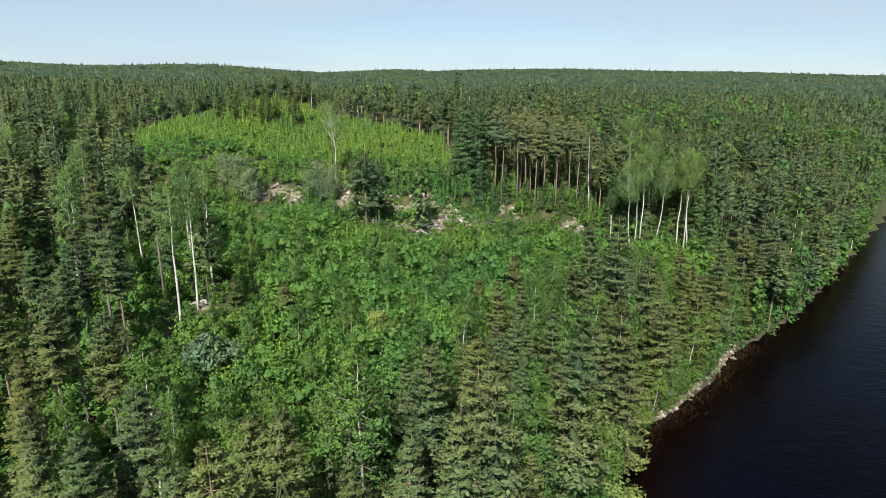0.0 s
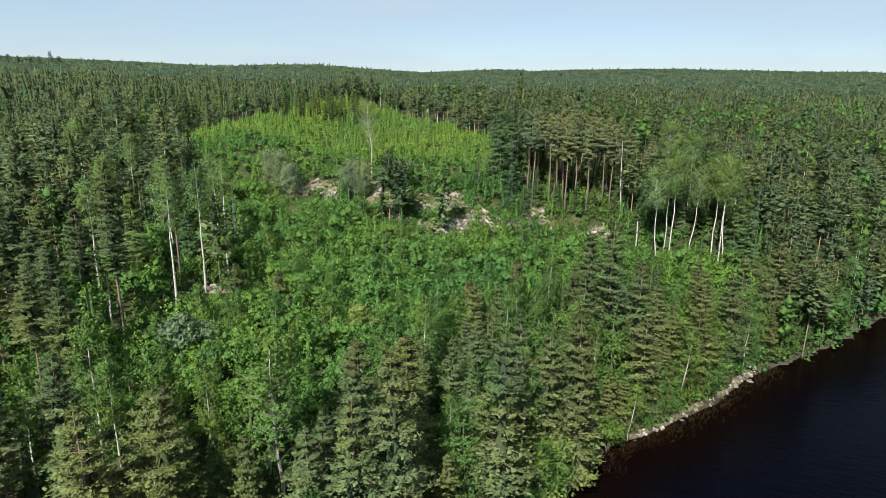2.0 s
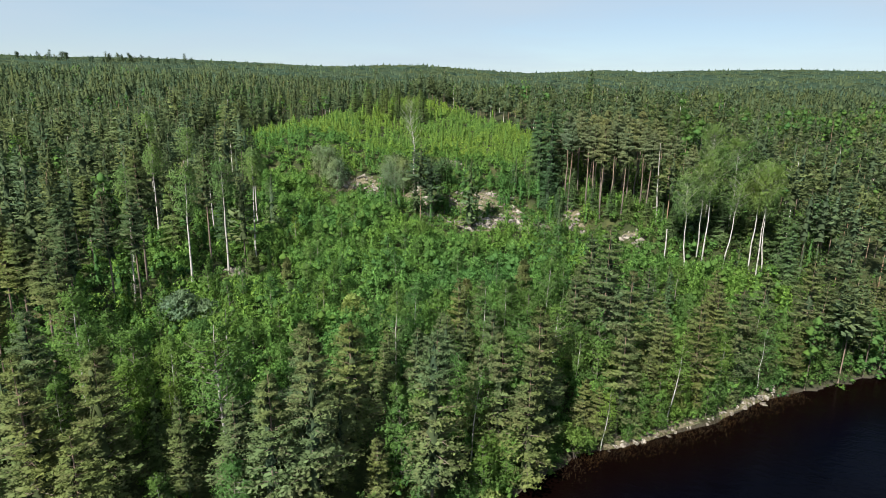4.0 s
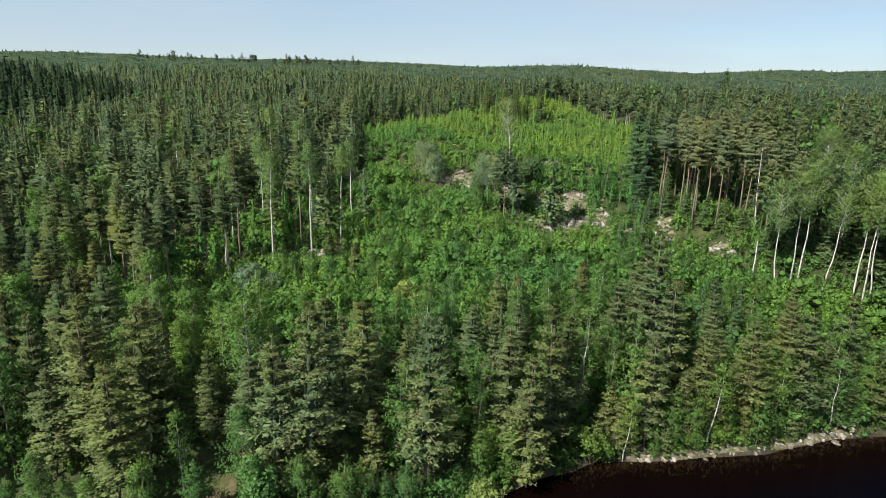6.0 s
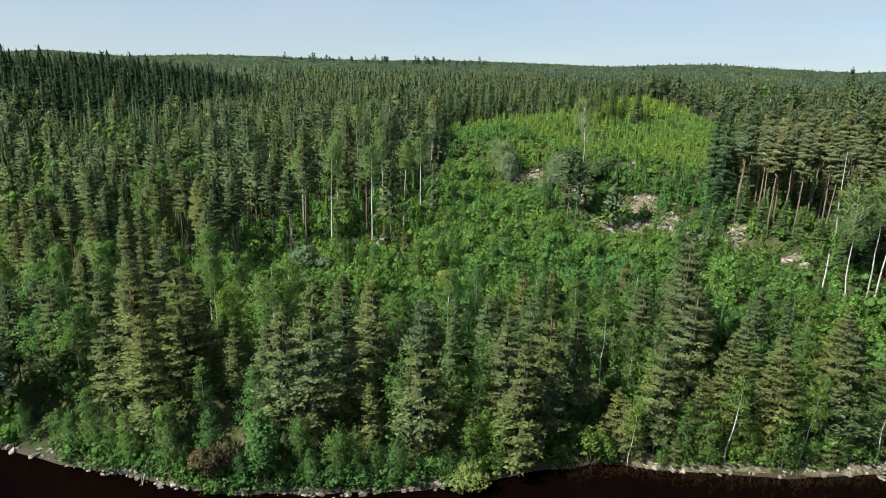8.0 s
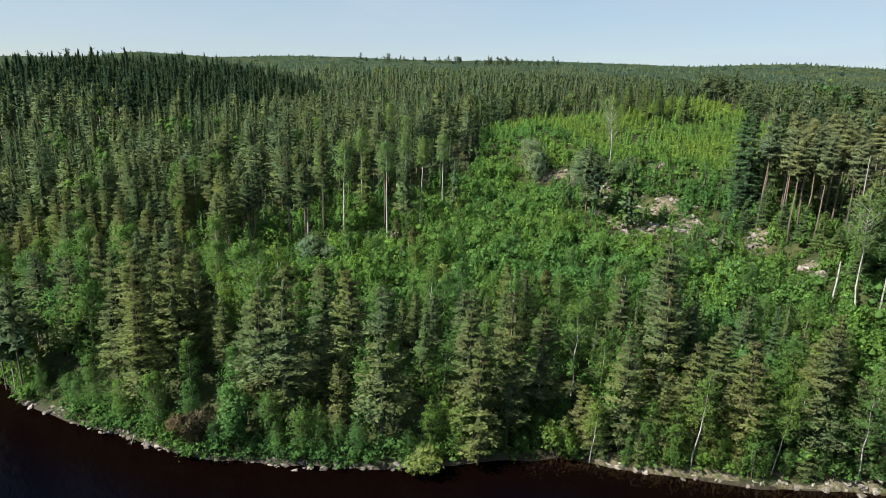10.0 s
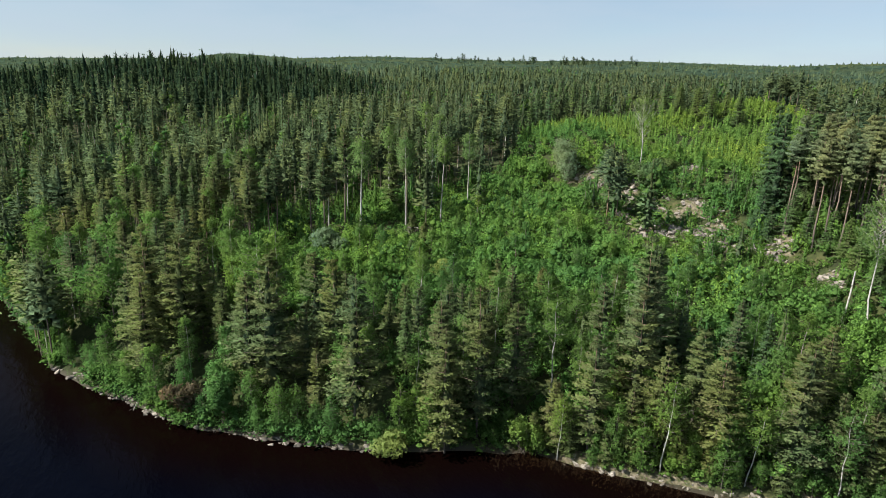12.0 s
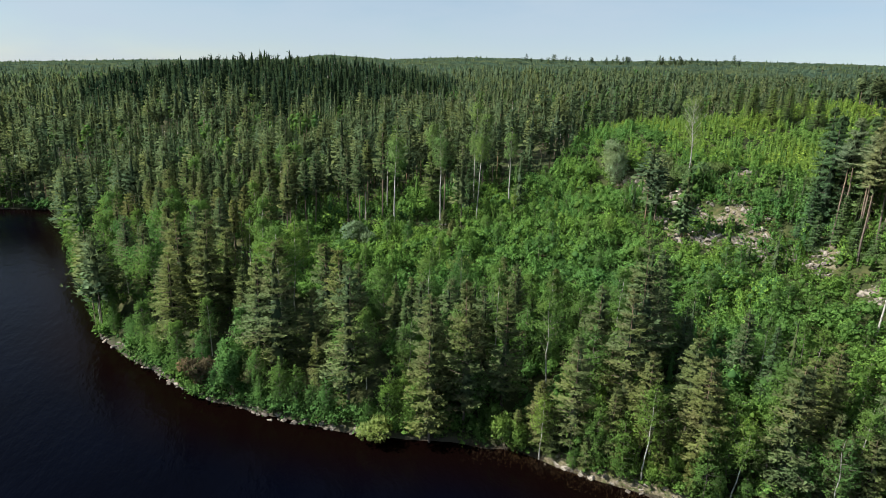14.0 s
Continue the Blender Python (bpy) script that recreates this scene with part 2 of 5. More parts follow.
def lake_material():
    m, nt, out = nodes_of("lake_water")
    p = nt.nodes.new("ShaderNodeBsdfPrincipled")
    p.inputs["Roughness"].default_value, p.inputs["IOR"].default_value = 0.05, 1.075
    # Navy painted into the base colour in place of the blue sky's reflection.
    sky_navy = ramp(nt, noise_out(nt, 0.05, 3.0), [(0.35, (0.0005, 0.0007, 0.0022)), (0.7, (0.0007, 0.0012, 0.0036))])
    at = nt.nodes.new("ShaderNodeAttribute")
    at.attribute_name = "shallow"
    nt.links.new(mixed(nt, sky_navy, (0.0024, 0.0010, 0.0008), at.outputs["Fac"]), p.inputs["Base Color"])
    g = nt.nodes.new("ShaderNodeNewGeometry")
    mp = nt.nodes.new("ShaderNodeMapping")
    mp.inputs["Rotation"].default_value = (0, 0, radians(35))
    mp.inputs["Scale"].default_value = (0.55, 1.3, 1)
    nt.links.new(g.outputs["Position"], mp.inputs[0])
    b = None
    for scale, dist in ((0.35, 0.10), (1.1, 0.06), (3.2, 0.025)):
        n = nt.nodes.new("ShaderNodeTexNoise")
        n.inputs["Scale"].default_value, n.inputs["Detail"].default_value = scale, 3.0
        nt.links.new(mp.outputs[0], n.inputs["Vector"])
        nb = nt.nodes.new("ShaderNodeBump")
        nb.inputs["Strength"].default_value, nb.inputs["Distance"].default_value = 1.0, dist
        nt.links.new(n.outputs[0], nb.inputs["Height"])
        if b:
            nt.links.new(b.outputs[0], nb.inputs["Normal"])
        b = nb
    nt.links.new(b.outputs[0], p.inputs["Normal"])
    nt.links.new(p.outputs[0], out.inputs["Surface"])
    return m


WATER = lake_material()

# ---- the lie of the land ----
SHORE = [(-420, -150), (-230, -70), (-165, -48), (-141, -29), (-137, -15), (-130, -8), (-108, -3), (-86, 2), (-65, 7), (-43, 14), (-24, 18.5), (-13, 25), (-5, 30.5),
         (2, 35), (9, 43.5), (14, 50), (18, 56), (20.5, 61), (22.5, 66), (27, 73.5), (33, 78), (39, 84), (45, 90), (52, 99),
         (57, 104), (69, 114), (85, 130), (101, 148), (127, 178), (162, 221), (204, 274), (300, 390), (480, 560)]


# the skyline's height, in degrees, by degrees to the left of +y
RIM_AZ = [-60, -35, -25, -11, -1, 5, 11, 21, 30, 37, 45, 52, 62, 66, 73, 79, 95, 105, 130]
RIM_EL = [1.2, 1.6, 2.15, 2.5, 2.4, 2.2, 1.9, 2.3, 2.1, 2.25, 2.3, 2.1, 1.9, 1.75, 1.15, 1.3, 0.7, 0.1, 0.1]


def smooth(a, b, v):
    k = np.clip((v - a) / (b - a), 0, 1)
    return k * k * (3 - 2 * k)


def shore_distance(x, y):
    """Metres from the shoreline, positive on the land to the north-west of it."""
    x, y = np.asarray(x, float), np.asarray(y, float)
    best, sign = np.full(x.shape, 1e9), np.ones(x.shape)
    for (ax, ay), (bx, by) in zip(SHORE, SHORE[1:]):
        dx, dy = bx - ax, by - ay
        k = np.clip(((x - ax) * dx + (y - ay) * dy) / (dx * dx + dy * dy), 0, 1)
        d = np.hypot(x - ax - k * dx, y - ay - k * dy)
        side = np.where(dx * (y - ay) - dy * (x - ax) >= 0, 1.0, -1.0)
        near = d < best - 1e-6
        best, sign = np.where(near, d, best), np.where(near, side, sign)
    return best * sign


def waves(x, y, size, seed):
    """Soft unevenness between -1 and 1, with bumps about size metres long."""
    rng = np.random.RandomState(seed)
    out = 0
    for i in range(5):
        a, f, p = rng.uniform(0, 6.28), rng.uniform(0.7, 1.5) * 6.28 / size / 2, rng.uniform(0, 6.28)
        out = out + np.sin((x * np.cos(a) + y * np.sin(a)) * f + p)
    return out / 3.2


def cliff_line(x):
    return 134.0 - 9.0 * smooth(8, 42, x) - 14 * smooth(42, 75, x) + 3.0 * np.sin(x / 9.0) * smooth(60, 30, np.abs(x)) + 8 * smooth(-45, -85, x)


def land(x, y):
    """The ground's height in metres over the lake."""
    x, y = np.asarray(x, float), np.asarray(y, float)
    s = shore_distance(x, y)
    r = np.hypot(x, y - 20)
    az = np.degrees(np.arctan2(-x, y))
    h = 0.25 + 0.10 * np.clip(s, 0, 6) + 14.0 * (1 - np.exp(-np.clip(s - 0.8, 0, None) / 29))
    h = h + 4.5 * smooth(55, 110, s) * smooth(-35, -75, x)
    q = y - cliff_line(x)
    side = smooth(-150, -65, x) * (1 - 0.65 * smooth(32, 75, x))
    h = h + side * (4.0 * smooth(-32, 0, q) + 4.5 * smooth(0, 7, q) + 4.5 * smooth(6, 24, q) + 3.2 * smooth(20, 80, q) + 6.0 * smooth(70, 126, q) - 11.0 * smooth(128, 180, q))
    h = h + (1 - side) * 14.0 * smooth(40, 190, q)
    rim = 45 + 1500 * np.tan(np.radians(np.interp(az, RIM_AZ, RIM_EL))) - 13
    level = 33 - 14 * smooth(50, 78, az) - 8 * smooth(-20, -45, az)
    h = h + (rim - level) * np.clip((r - 250) / 1250, 0, 1.15) ** 1.35 * smooth(240, 420, r)
    h = h + 20 * np.exp(-(((x + 345) / 115) ** 2 + ((y - 95) / 120) ** 2))
    h = h + waves(x, y, 28, 3) * 0.7 * smooth(6, 40, s) + waves(x, y, 220, 5) * 4.0 * smooth(260, 700, r) * smooth(1500, 1000, r) + waves(x, y, 500, 8) * 7.0 * smooth(500, 900, r) * smooth(1500, 1100, r)
    under = -0.12 - 0.11 * np.clip(-s, 0, 30)
    back = smooth(230, 420, -s) * 14
    return np.where(s > 0, h * smooth(-0.3, 0.9, s) - 0.12 * smooth(0.9, -0.3, s), under + back)


# ---- mesh helpers ----


def mesh_from(name, parts, materials):
    """One mesh out of (vertices, triangles, material index) arrays; leaves add each vertex's lie, and its tree's tone."""
    me = bpy.data.meshes.new(name)
    base, vs, ts, ms, lies, tones = 0, [], [], [], [], []
    for v, t, k, *more in parts:
        lies += more[:1]
        tones += more[1:]
        v, t = np.asarray(v, np.float32).reshape(-1, 3), np.asarray(t, np.int32).reshape(-1, 3)
        vs.append(v), ts.append(t + base), ms.append(np.full(len(t), k, np.int32))
        base += len(v)
    v, t, k = np.concatenate(vs), np.concatenate(ts), np.concatenate(ms)
    me.vertices.add(len(v))
    me.vertices.foreach_set("co", v.ravel())
    me.loops.add(len(t) * 3)
    me.loops.foreach_set("vertex_index", t.ravel())
    me.polygons.add(len(t))
    me.polygons.foreach_set("loop_start", np.arange(0, len(t) * 3, 3, dtype=np.int32))
    for m in materials:
        me.materials.append(m)
    me.polygons.foreach_set("material_index", k)
    if lies:
        me.attributes.new("lie", "FLOAT_VECTOR", "POINT").data.foreach_set("vector", unit(np.concatenate(lies)).astype(np.float32).ravel())
    if tones:
        me.attributes.new("tone", "FLOAT", "POINT").data.foreach_set("value", np.concatenate(tones).astype(np.float32))
    me.update(calc_edges=True)
    return me


def unit(v):
    return v / np.maximum(np.linalg.norm(v, axis=-1, keepdims=True), 1e-9)


def tufts(p, d, size, k, spread, width, rng, lie, flat=0.5):
    """Little fans of k blades at the points p, pointing along d, more or less level: each fan is one island."""
    n = len(p)
    size = np.broadcast_to(size, (n,))[:, None, None]
    way = unit(d[:, None, :] + spread * rng.normal(size=(n, k, 3)))
    side = unit(np.cross(way, (1 - flat) * rng.normal(size=(n, k, 3)) + flat * (np.array([0, 0, 1.3]) + 0.6 * d[:, None, :])))
    reach = size * rng.uniform(0.65, 1.15, (n, k, 1))
    a = p[:, None, :] + way * reach + side * width * size
    b = p[:, None, :] + way * reach * rng.uniform(0.7, 1.0, (n, k, 1)) - side * width * size
    v = np.concatenate([p[:, None, :], np.stack([a, b], 2).reshape(n, 2 * k, 3)], 1)
    i = (np.arange(n) * (2 * k + 1))[:, None]
    j = 2 * np.arange(k)[None, :]
    t = np.stack([np.broadcast_to(i, (n, k)), i + 1 + j, i + 2 + j], -1)
    return v.reshape(-1, 3), t.reshape(-1, 3), lies_of(v, lie, rng)


def lies_of(v, lie, rng, stray=0.22):
    """The lie of each spray for all its vertices, a little astray."""
    n, m = v.shape[:2]
    return (unit(lie)[:, None, :] + rng.normal(size=(n, 1, 3)) * stray + rng.normal(size=(n, m, 3)) * stray * 0.7).reshape(-1, 3)


def needles(p, d, size, k, spread, width, rng, lie, flat=0.5):
    """Brushes of k pointed blades that spring from the points p: broad at the twig, sharp at the tip."""
    n = len(p)
    size = np.broadcast_to(size, (n,))[:, None, None]
    way = unit(d[:, None, :] + spread * rng.normal(size=(n, k, 3)))
    side = unit(np.cross(way, (1 - flat) * rng.normal(size=(n, k, 3)) + flat * (np.array([0, 0, 1.3]) + 0.6 * d[:, None, :])))
    a = p[:, None, :] + side * 2 * width * size + way * size * 0.2
    b = p[:, None, :] + way * size * rng.uniform(0.7, 1.3, (n, k, 1))
    v = np.concatenate([p[:, None, :], np.stack([a, b], 2).reshape(n, 2 * k, 3)], 1)
    i = (np.arange(n) * (2 * k + 1))[:, None]
    j = 2 * np.arange(k)[None, :]
    t = np.stack([np.broadcast_to(i, (n, k)), i + 1 + j, i + 2 + j], -1)
    return v.reshape(-1, 3), t.reshape(-1, 3), lies_of(v, lie, rng)


def kites(p, d, length, width, rng, lie):
    """Flat side twigs with all their needles: ragged slim kites from p along d."""
    n = len(p)
    length, width = np.broadcast_to(length, (n,))[:, None], np.broadcast_to(width, (n,))[:, None]
    side = unit(np.cross(d, lie + rng.normal(size=(n, 3)) * 0.25))
    u = lambda a, b: rng.uniform(a, b, (n, 1))
    v = np.stack([p, p + d * length * u(0.3, 0.8) + side * width * u(0.6, 1.4), p + d * length * u(0.8, 1.2), p + d * length * u(0.3, 0.8) - side * width * u(0.6, 1.4)], 1)
    t = np.array([(0, 1, 2), (0, 2, 3)])[None] + (np.arange(n) * 4)[:, None, None]
    return v.reshape(-1, 3), t.reshape(-1, 3), lies_of(v, lie, rng)


def joined(heart, *leaves):
    """A crown's inside and its leaves as one: vertices, triangles, each triangle's material (1 inside), and the vertices' lie."""
    base, vs, ts, ks, ns = 0, [], [], [], []
    for i, piece in enumerate((heart,) + leaves):
        if piece is None:
            continue
        v, t, n = piece
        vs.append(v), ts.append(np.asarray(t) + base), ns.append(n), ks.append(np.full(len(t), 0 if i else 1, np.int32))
        base += len(v)
    return np.concatenate(vs), np.concatenate(ts), np.concatenate(ks), np.concatenate(ns)


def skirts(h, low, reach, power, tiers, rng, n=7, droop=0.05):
    """An added inner body coloured as a conifer's inner shade: ragged tiers, one over the other."""
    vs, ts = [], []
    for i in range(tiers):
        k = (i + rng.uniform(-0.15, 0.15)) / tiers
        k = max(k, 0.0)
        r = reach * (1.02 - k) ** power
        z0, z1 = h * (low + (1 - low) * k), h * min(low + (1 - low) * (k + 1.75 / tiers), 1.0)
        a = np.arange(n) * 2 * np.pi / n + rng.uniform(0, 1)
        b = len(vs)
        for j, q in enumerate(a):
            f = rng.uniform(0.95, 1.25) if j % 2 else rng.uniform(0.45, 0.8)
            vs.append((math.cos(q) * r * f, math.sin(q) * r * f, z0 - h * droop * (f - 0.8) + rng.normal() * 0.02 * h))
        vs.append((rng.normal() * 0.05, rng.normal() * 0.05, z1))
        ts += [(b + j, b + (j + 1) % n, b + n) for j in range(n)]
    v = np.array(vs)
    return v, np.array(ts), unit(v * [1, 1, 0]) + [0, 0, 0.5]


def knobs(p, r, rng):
    """Small uneven lumps added inside leafy crowns, to be coloured as the shade there."""
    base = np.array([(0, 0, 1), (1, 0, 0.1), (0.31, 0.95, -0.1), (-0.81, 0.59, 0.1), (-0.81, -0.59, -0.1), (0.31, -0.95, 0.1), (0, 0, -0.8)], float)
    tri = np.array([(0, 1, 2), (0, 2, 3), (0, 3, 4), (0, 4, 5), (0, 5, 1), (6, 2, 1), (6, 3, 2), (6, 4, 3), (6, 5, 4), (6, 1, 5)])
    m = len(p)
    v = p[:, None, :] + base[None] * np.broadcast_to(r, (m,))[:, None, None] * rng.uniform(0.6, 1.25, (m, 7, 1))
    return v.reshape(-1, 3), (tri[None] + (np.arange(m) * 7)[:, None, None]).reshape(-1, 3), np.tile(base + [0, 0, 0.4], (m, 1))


def tube(points, radii, sides=6):
    """A tapering limb through the points."""
    points, n = np.asarray(points, float), len(points)
    ang = np.arange(sides) * 2 * np.pi / sides
    axis = unit(points[-1] - points[0])
    e1 = unit(np.cross(axis, [0.31, 0.87, 0.39]))
    e2 = np.cross(axis, e1)
    ring = np.cos(ang)[:, None] * e1 + np.sin(ang)[:, None] * e2
    v = (points[:, None, :] + np.asarray(radii)[:, None, None] * ring[None]).reshape(-1, 3)
    i, j = np.meshgrid(np.arange(n - 1), np.arange(sides), indexing="ij")
    a, b = i * sides + j, i * sides + (j + 1) % sides
    t = np.concatenate([np.stack([a, b, b + sides], -1).reshape(-1, 3), np.stack([a, b + sides, a + sides], -1).reshape(-1, 3)])
    return v, t


def limbs(start, mid, end, r):
    """Thin three-sided branches, bent once, as one array."""
    out_v, out_t, n = [], [], len(start)
    axis = unit(end - start)
    e1 = unit(np.cross(axis, np.array([0.2, 0.3, 0.93])))
    e2 = np.cross(axis, e1)
    for pts, k in ((start, 1.0), (mid, 0.65), (end, 0.15)):
        for a in (0, 2.094, 4.189):
            out_v.append(pts + (math.cos(a) * e1 + math.sin(a) * e2) * (r * k)[:, None])
    v = np.stack(out_v, 1)
    for lv in (0, 3):
        for j in range(3):
            a, b = lv + j, lv + (j + 1) % 3
            out_t += [(a, b, b + 3), (a, b + 3, a + 3)]
    t = np.asarray(out_t)[None] + (np.arange(n) * 9)[:, None, None]
    return v.reshape(-1, 3), t.reshape(-1, 3)


def part(name, me, parent, label=""):
    ob = new(name, me)
    ob.parent = parent
    if label:
        ob["label"] = label
    return ob


def trunk_line(h, lean, rng, n=6, crook=0.012):
    z = np.linspace(0, 1, n)
    wob = np.cumsum(rng.normal(size=(n, 2)) * crook * h / n ** 0.5, 0)
    wob -= wob[0]
    p = np.stack([lean[0] * z * h + wob[:, 0], lean[1] * z * h + wob[:, 1], z * h], -1)
    p[0, 2] = -0.6
    return p


def along(line, z):
    h = line[-1, 2]
    return np.stack([np.interp(z, line[:, 2], line[:, 0]), np.interp(z, line[:, 2], line[:, 1]), np.clip(z, 0, h)], -1)


def branches(line, zs, lengths, rise, rng):
    n = len(zs)
    az = np.arange(n) * 2.399963 + rng.uniform(-0.5, 0.5, n)
    out = np.stack([np.cos(az), np.sin(az), np.zeros(n)], -1)
    s = along(line, zs)
    mid = s + out * (lengths * 0.55)[:, None] + np.array([0, 0, 1]) * (lengths * rise * 0.5)[:, None]
    end = s + out * lengths[:, None] + np.array([0, 0, 1]) * (lengths * rise)[:, None]
    return s, mid, end, out


def on_branch(s, mid, end, f):
    """Points at the shares f (n, m) along the bent branches."""
    f = f[..., None]
    return np.where(f < 0.55, s[:, None] + (mid - s)[:, None] * f / 0.55, mid[:, None] + (end - mid)[:, None] * (f - 0.55) / 0.45)


def pine_meshes(h, reach, low, seed, dense=1.0, blades=5, size=0.25, slim=0.0, dense_k=14):
    """A Scots pine: straight trunk, whorls of near-level branches with brushes of needles on their outer part."""
    rng = np.random.RandomState(seed)
    line = trunk_line(h, rng.normal(size=2) * 0.012, rng)
    r0 = 0.0085 * h + 0.02
    wood = [(*tube(line, np.interp(np.linspace(0, 1, len(line)), [0, 1], [r0, 0.025]), 7), 0)]
    n = int(84 * dense)
    k = np.sort(rng.uniform(0, 1, n)) ** 0.9
    whorl = np.round(k * 17) / 17 * 0.75 + k * 0.25
    zs = h * (low + (0.985 - low) * whorl)
    shape = np.clip(1.02 - whorl, 0.05, 1) ** (0.54 + slim) * (0.62 + 0.38 * np.clip(whorl / 0.22, 0, 1))
    lens = reach * shape * rng.uniform(0.6, 1.2, n)
    s, mid, end, out = branches(line, zs, lens, rng.uniform(-0.12, 0.28, n) + 0.25 * whorl, rng)
    wood.append((*limbs(s, mid, end, 0.012 + lens * 0.014), 0))
    bare = max(0.0, low - 0.22)
    if low > 0.25:
        m = 14
        zb = h * rng.uniform(bare, low, m)
        lb = rng.uniform(0.4, 1.5, m)
        b = branches(line, zb, lb, rng.uniform(-0.3, 0.1, m), rng)
        wood.append((*limbs(b[0], b[1], b[2], np.full(m, 0.025)), 0))
    return wood, joined(skirts(h * 0.95, low + 0.03, reach * 0.27, 0.62 + slim, 16, rng, 9, 0.02), *boughs(s, mid, end, out, lens, line, rng, size, blades, 0.45, dense_k))


def boughs(s, mid, end, out, lens, line, rng, size, blades, lift, twigs=7):
    """Flat boughs: side twigs left and right of each branch, and brushes of needles along and above them."""
    n = len(s)
    up = np.array([0, 0, 1.0])
    across = np.cross(out, up)[:, None, :]
    f = np.linspace(0.22, 0.95, twigs)[None, :] + rng.uniform(-0.05, 0.05, (n, twigs))
    p = on_branch(s, mid, end, f) + across * rng.normal(size=(n, twigs, 1)) * 0.10 * lens[:, None, None] + up * rng.normal(size=(n, twigs, 1)) * 0.08
    hand = np.where((np.arange(twigs) + rng.randint(0, 2, (n, 1))) % 2, 1.0, -1.0)[..., None]
    d = unit(out[:, None, :] * 0.85 + across * hand * rng.uniform(0.35, 1.0, (n, twigs, 1)) + up * (0.30 * lift + rng.normal(size=(n, twigs, 1)) * 0.12))
    span = (0.20 + 0.20 * lens[:, None] * (1.15 - 0.6 * f)) * rng.uniform(0.75, 1.25, (n, twigs))
    lie = unit(out[:, None, :] * 0.50 + across * hand * 0.30 + up * 0.85 + rng.normal(size=(n, twigs, 3)) * 0.16)
    flat = kites(p.reshape(-1, 3), d.reshape(-1, 3), span.ravel(), span.ravel() * 0.28, rng, lie.reshape(-1, 3))
    m = twigs * 2
    g = rng.uniform(0.25, 1.05, (n, m)) ** 0.8
    q = on_branch(s, mid, end, g) + across * rng.normal(size=(n, m, 1)) * 0.20 * lens[:, None, None] + up * np.abs(rng.normal(size=(n, m, 1))) * 0.10
    e = unit(out[:, None, :] * 0.9 + up * lift + across * rng.normal(size=(n, m, 1)) * 0.6)
    ql = unit(out[:, None, :] * 0.55 + up * 0.8 + rng.normal(size=(n, m, 3)) * 0.22)
    tip = line[-1] + rng.normal(size=(8, 3)) * [0.14, 0.14, 0.3]
    q, e, ql = np.concatenate([q.reshape(-1, 3), tip]), np.concatenate([e.reshape(-1, 3), np.tile(up, (8, 1))]), np.concatenate([ql.reshape(-1, 3), np.tile([0, 0, 1.0], (8, 1)) + rng.normal(size=(8, 3)) * 0.4])
    return flat, needles(q, e, size * rng.uniform(0.75, 1.3, len(q)), blades, 0.6, 0.13, rng, ql, 0.5)


def spruce_meshes(h, reach, seed, dense=1.0, blades=6, size=0.38, low=0.04):
    """A Norway spruce: a cone of drooping boughs almost down to the ground."""
    rng = np.random.RandomState(seed)
    line = trunk_line(h, rng.normal(size=2) * 0.006, rng, crook=0.004)
    wood = [(*tube(line, np.interp(np.linspace(0, 1, len(line)), [0, 1], [0.009 * h + 0.02, 0.02]), 6), 0)]
    n = int(112 * dense)
    k = np.sort(rng.uniform(0, 1, n)) ** 1.1
    zs = h * (low + (0.97 - low) * k)
    lens = reach * (1.03 - k) ** 0.82 * rng.uniform(0.7, 1.15, n) + 0.12
    s, mid, end, out = branches(line, zs, lens, -0.32 + 0.55 * k + rng.uniform(-0.1, 0.1, n), rng)
    wood.append((*limbs(s, mid, end, 0.01 + lens * 0.010), 0))
    return wood, joined(skirts(h * 0.96, low + 0.02, reach * 0.33, 0.85, 16, rng, 9, 0.02), *boughs(s, mid, end, out, lens, line, rng, size * 0.85, 4, -0.25, 11))


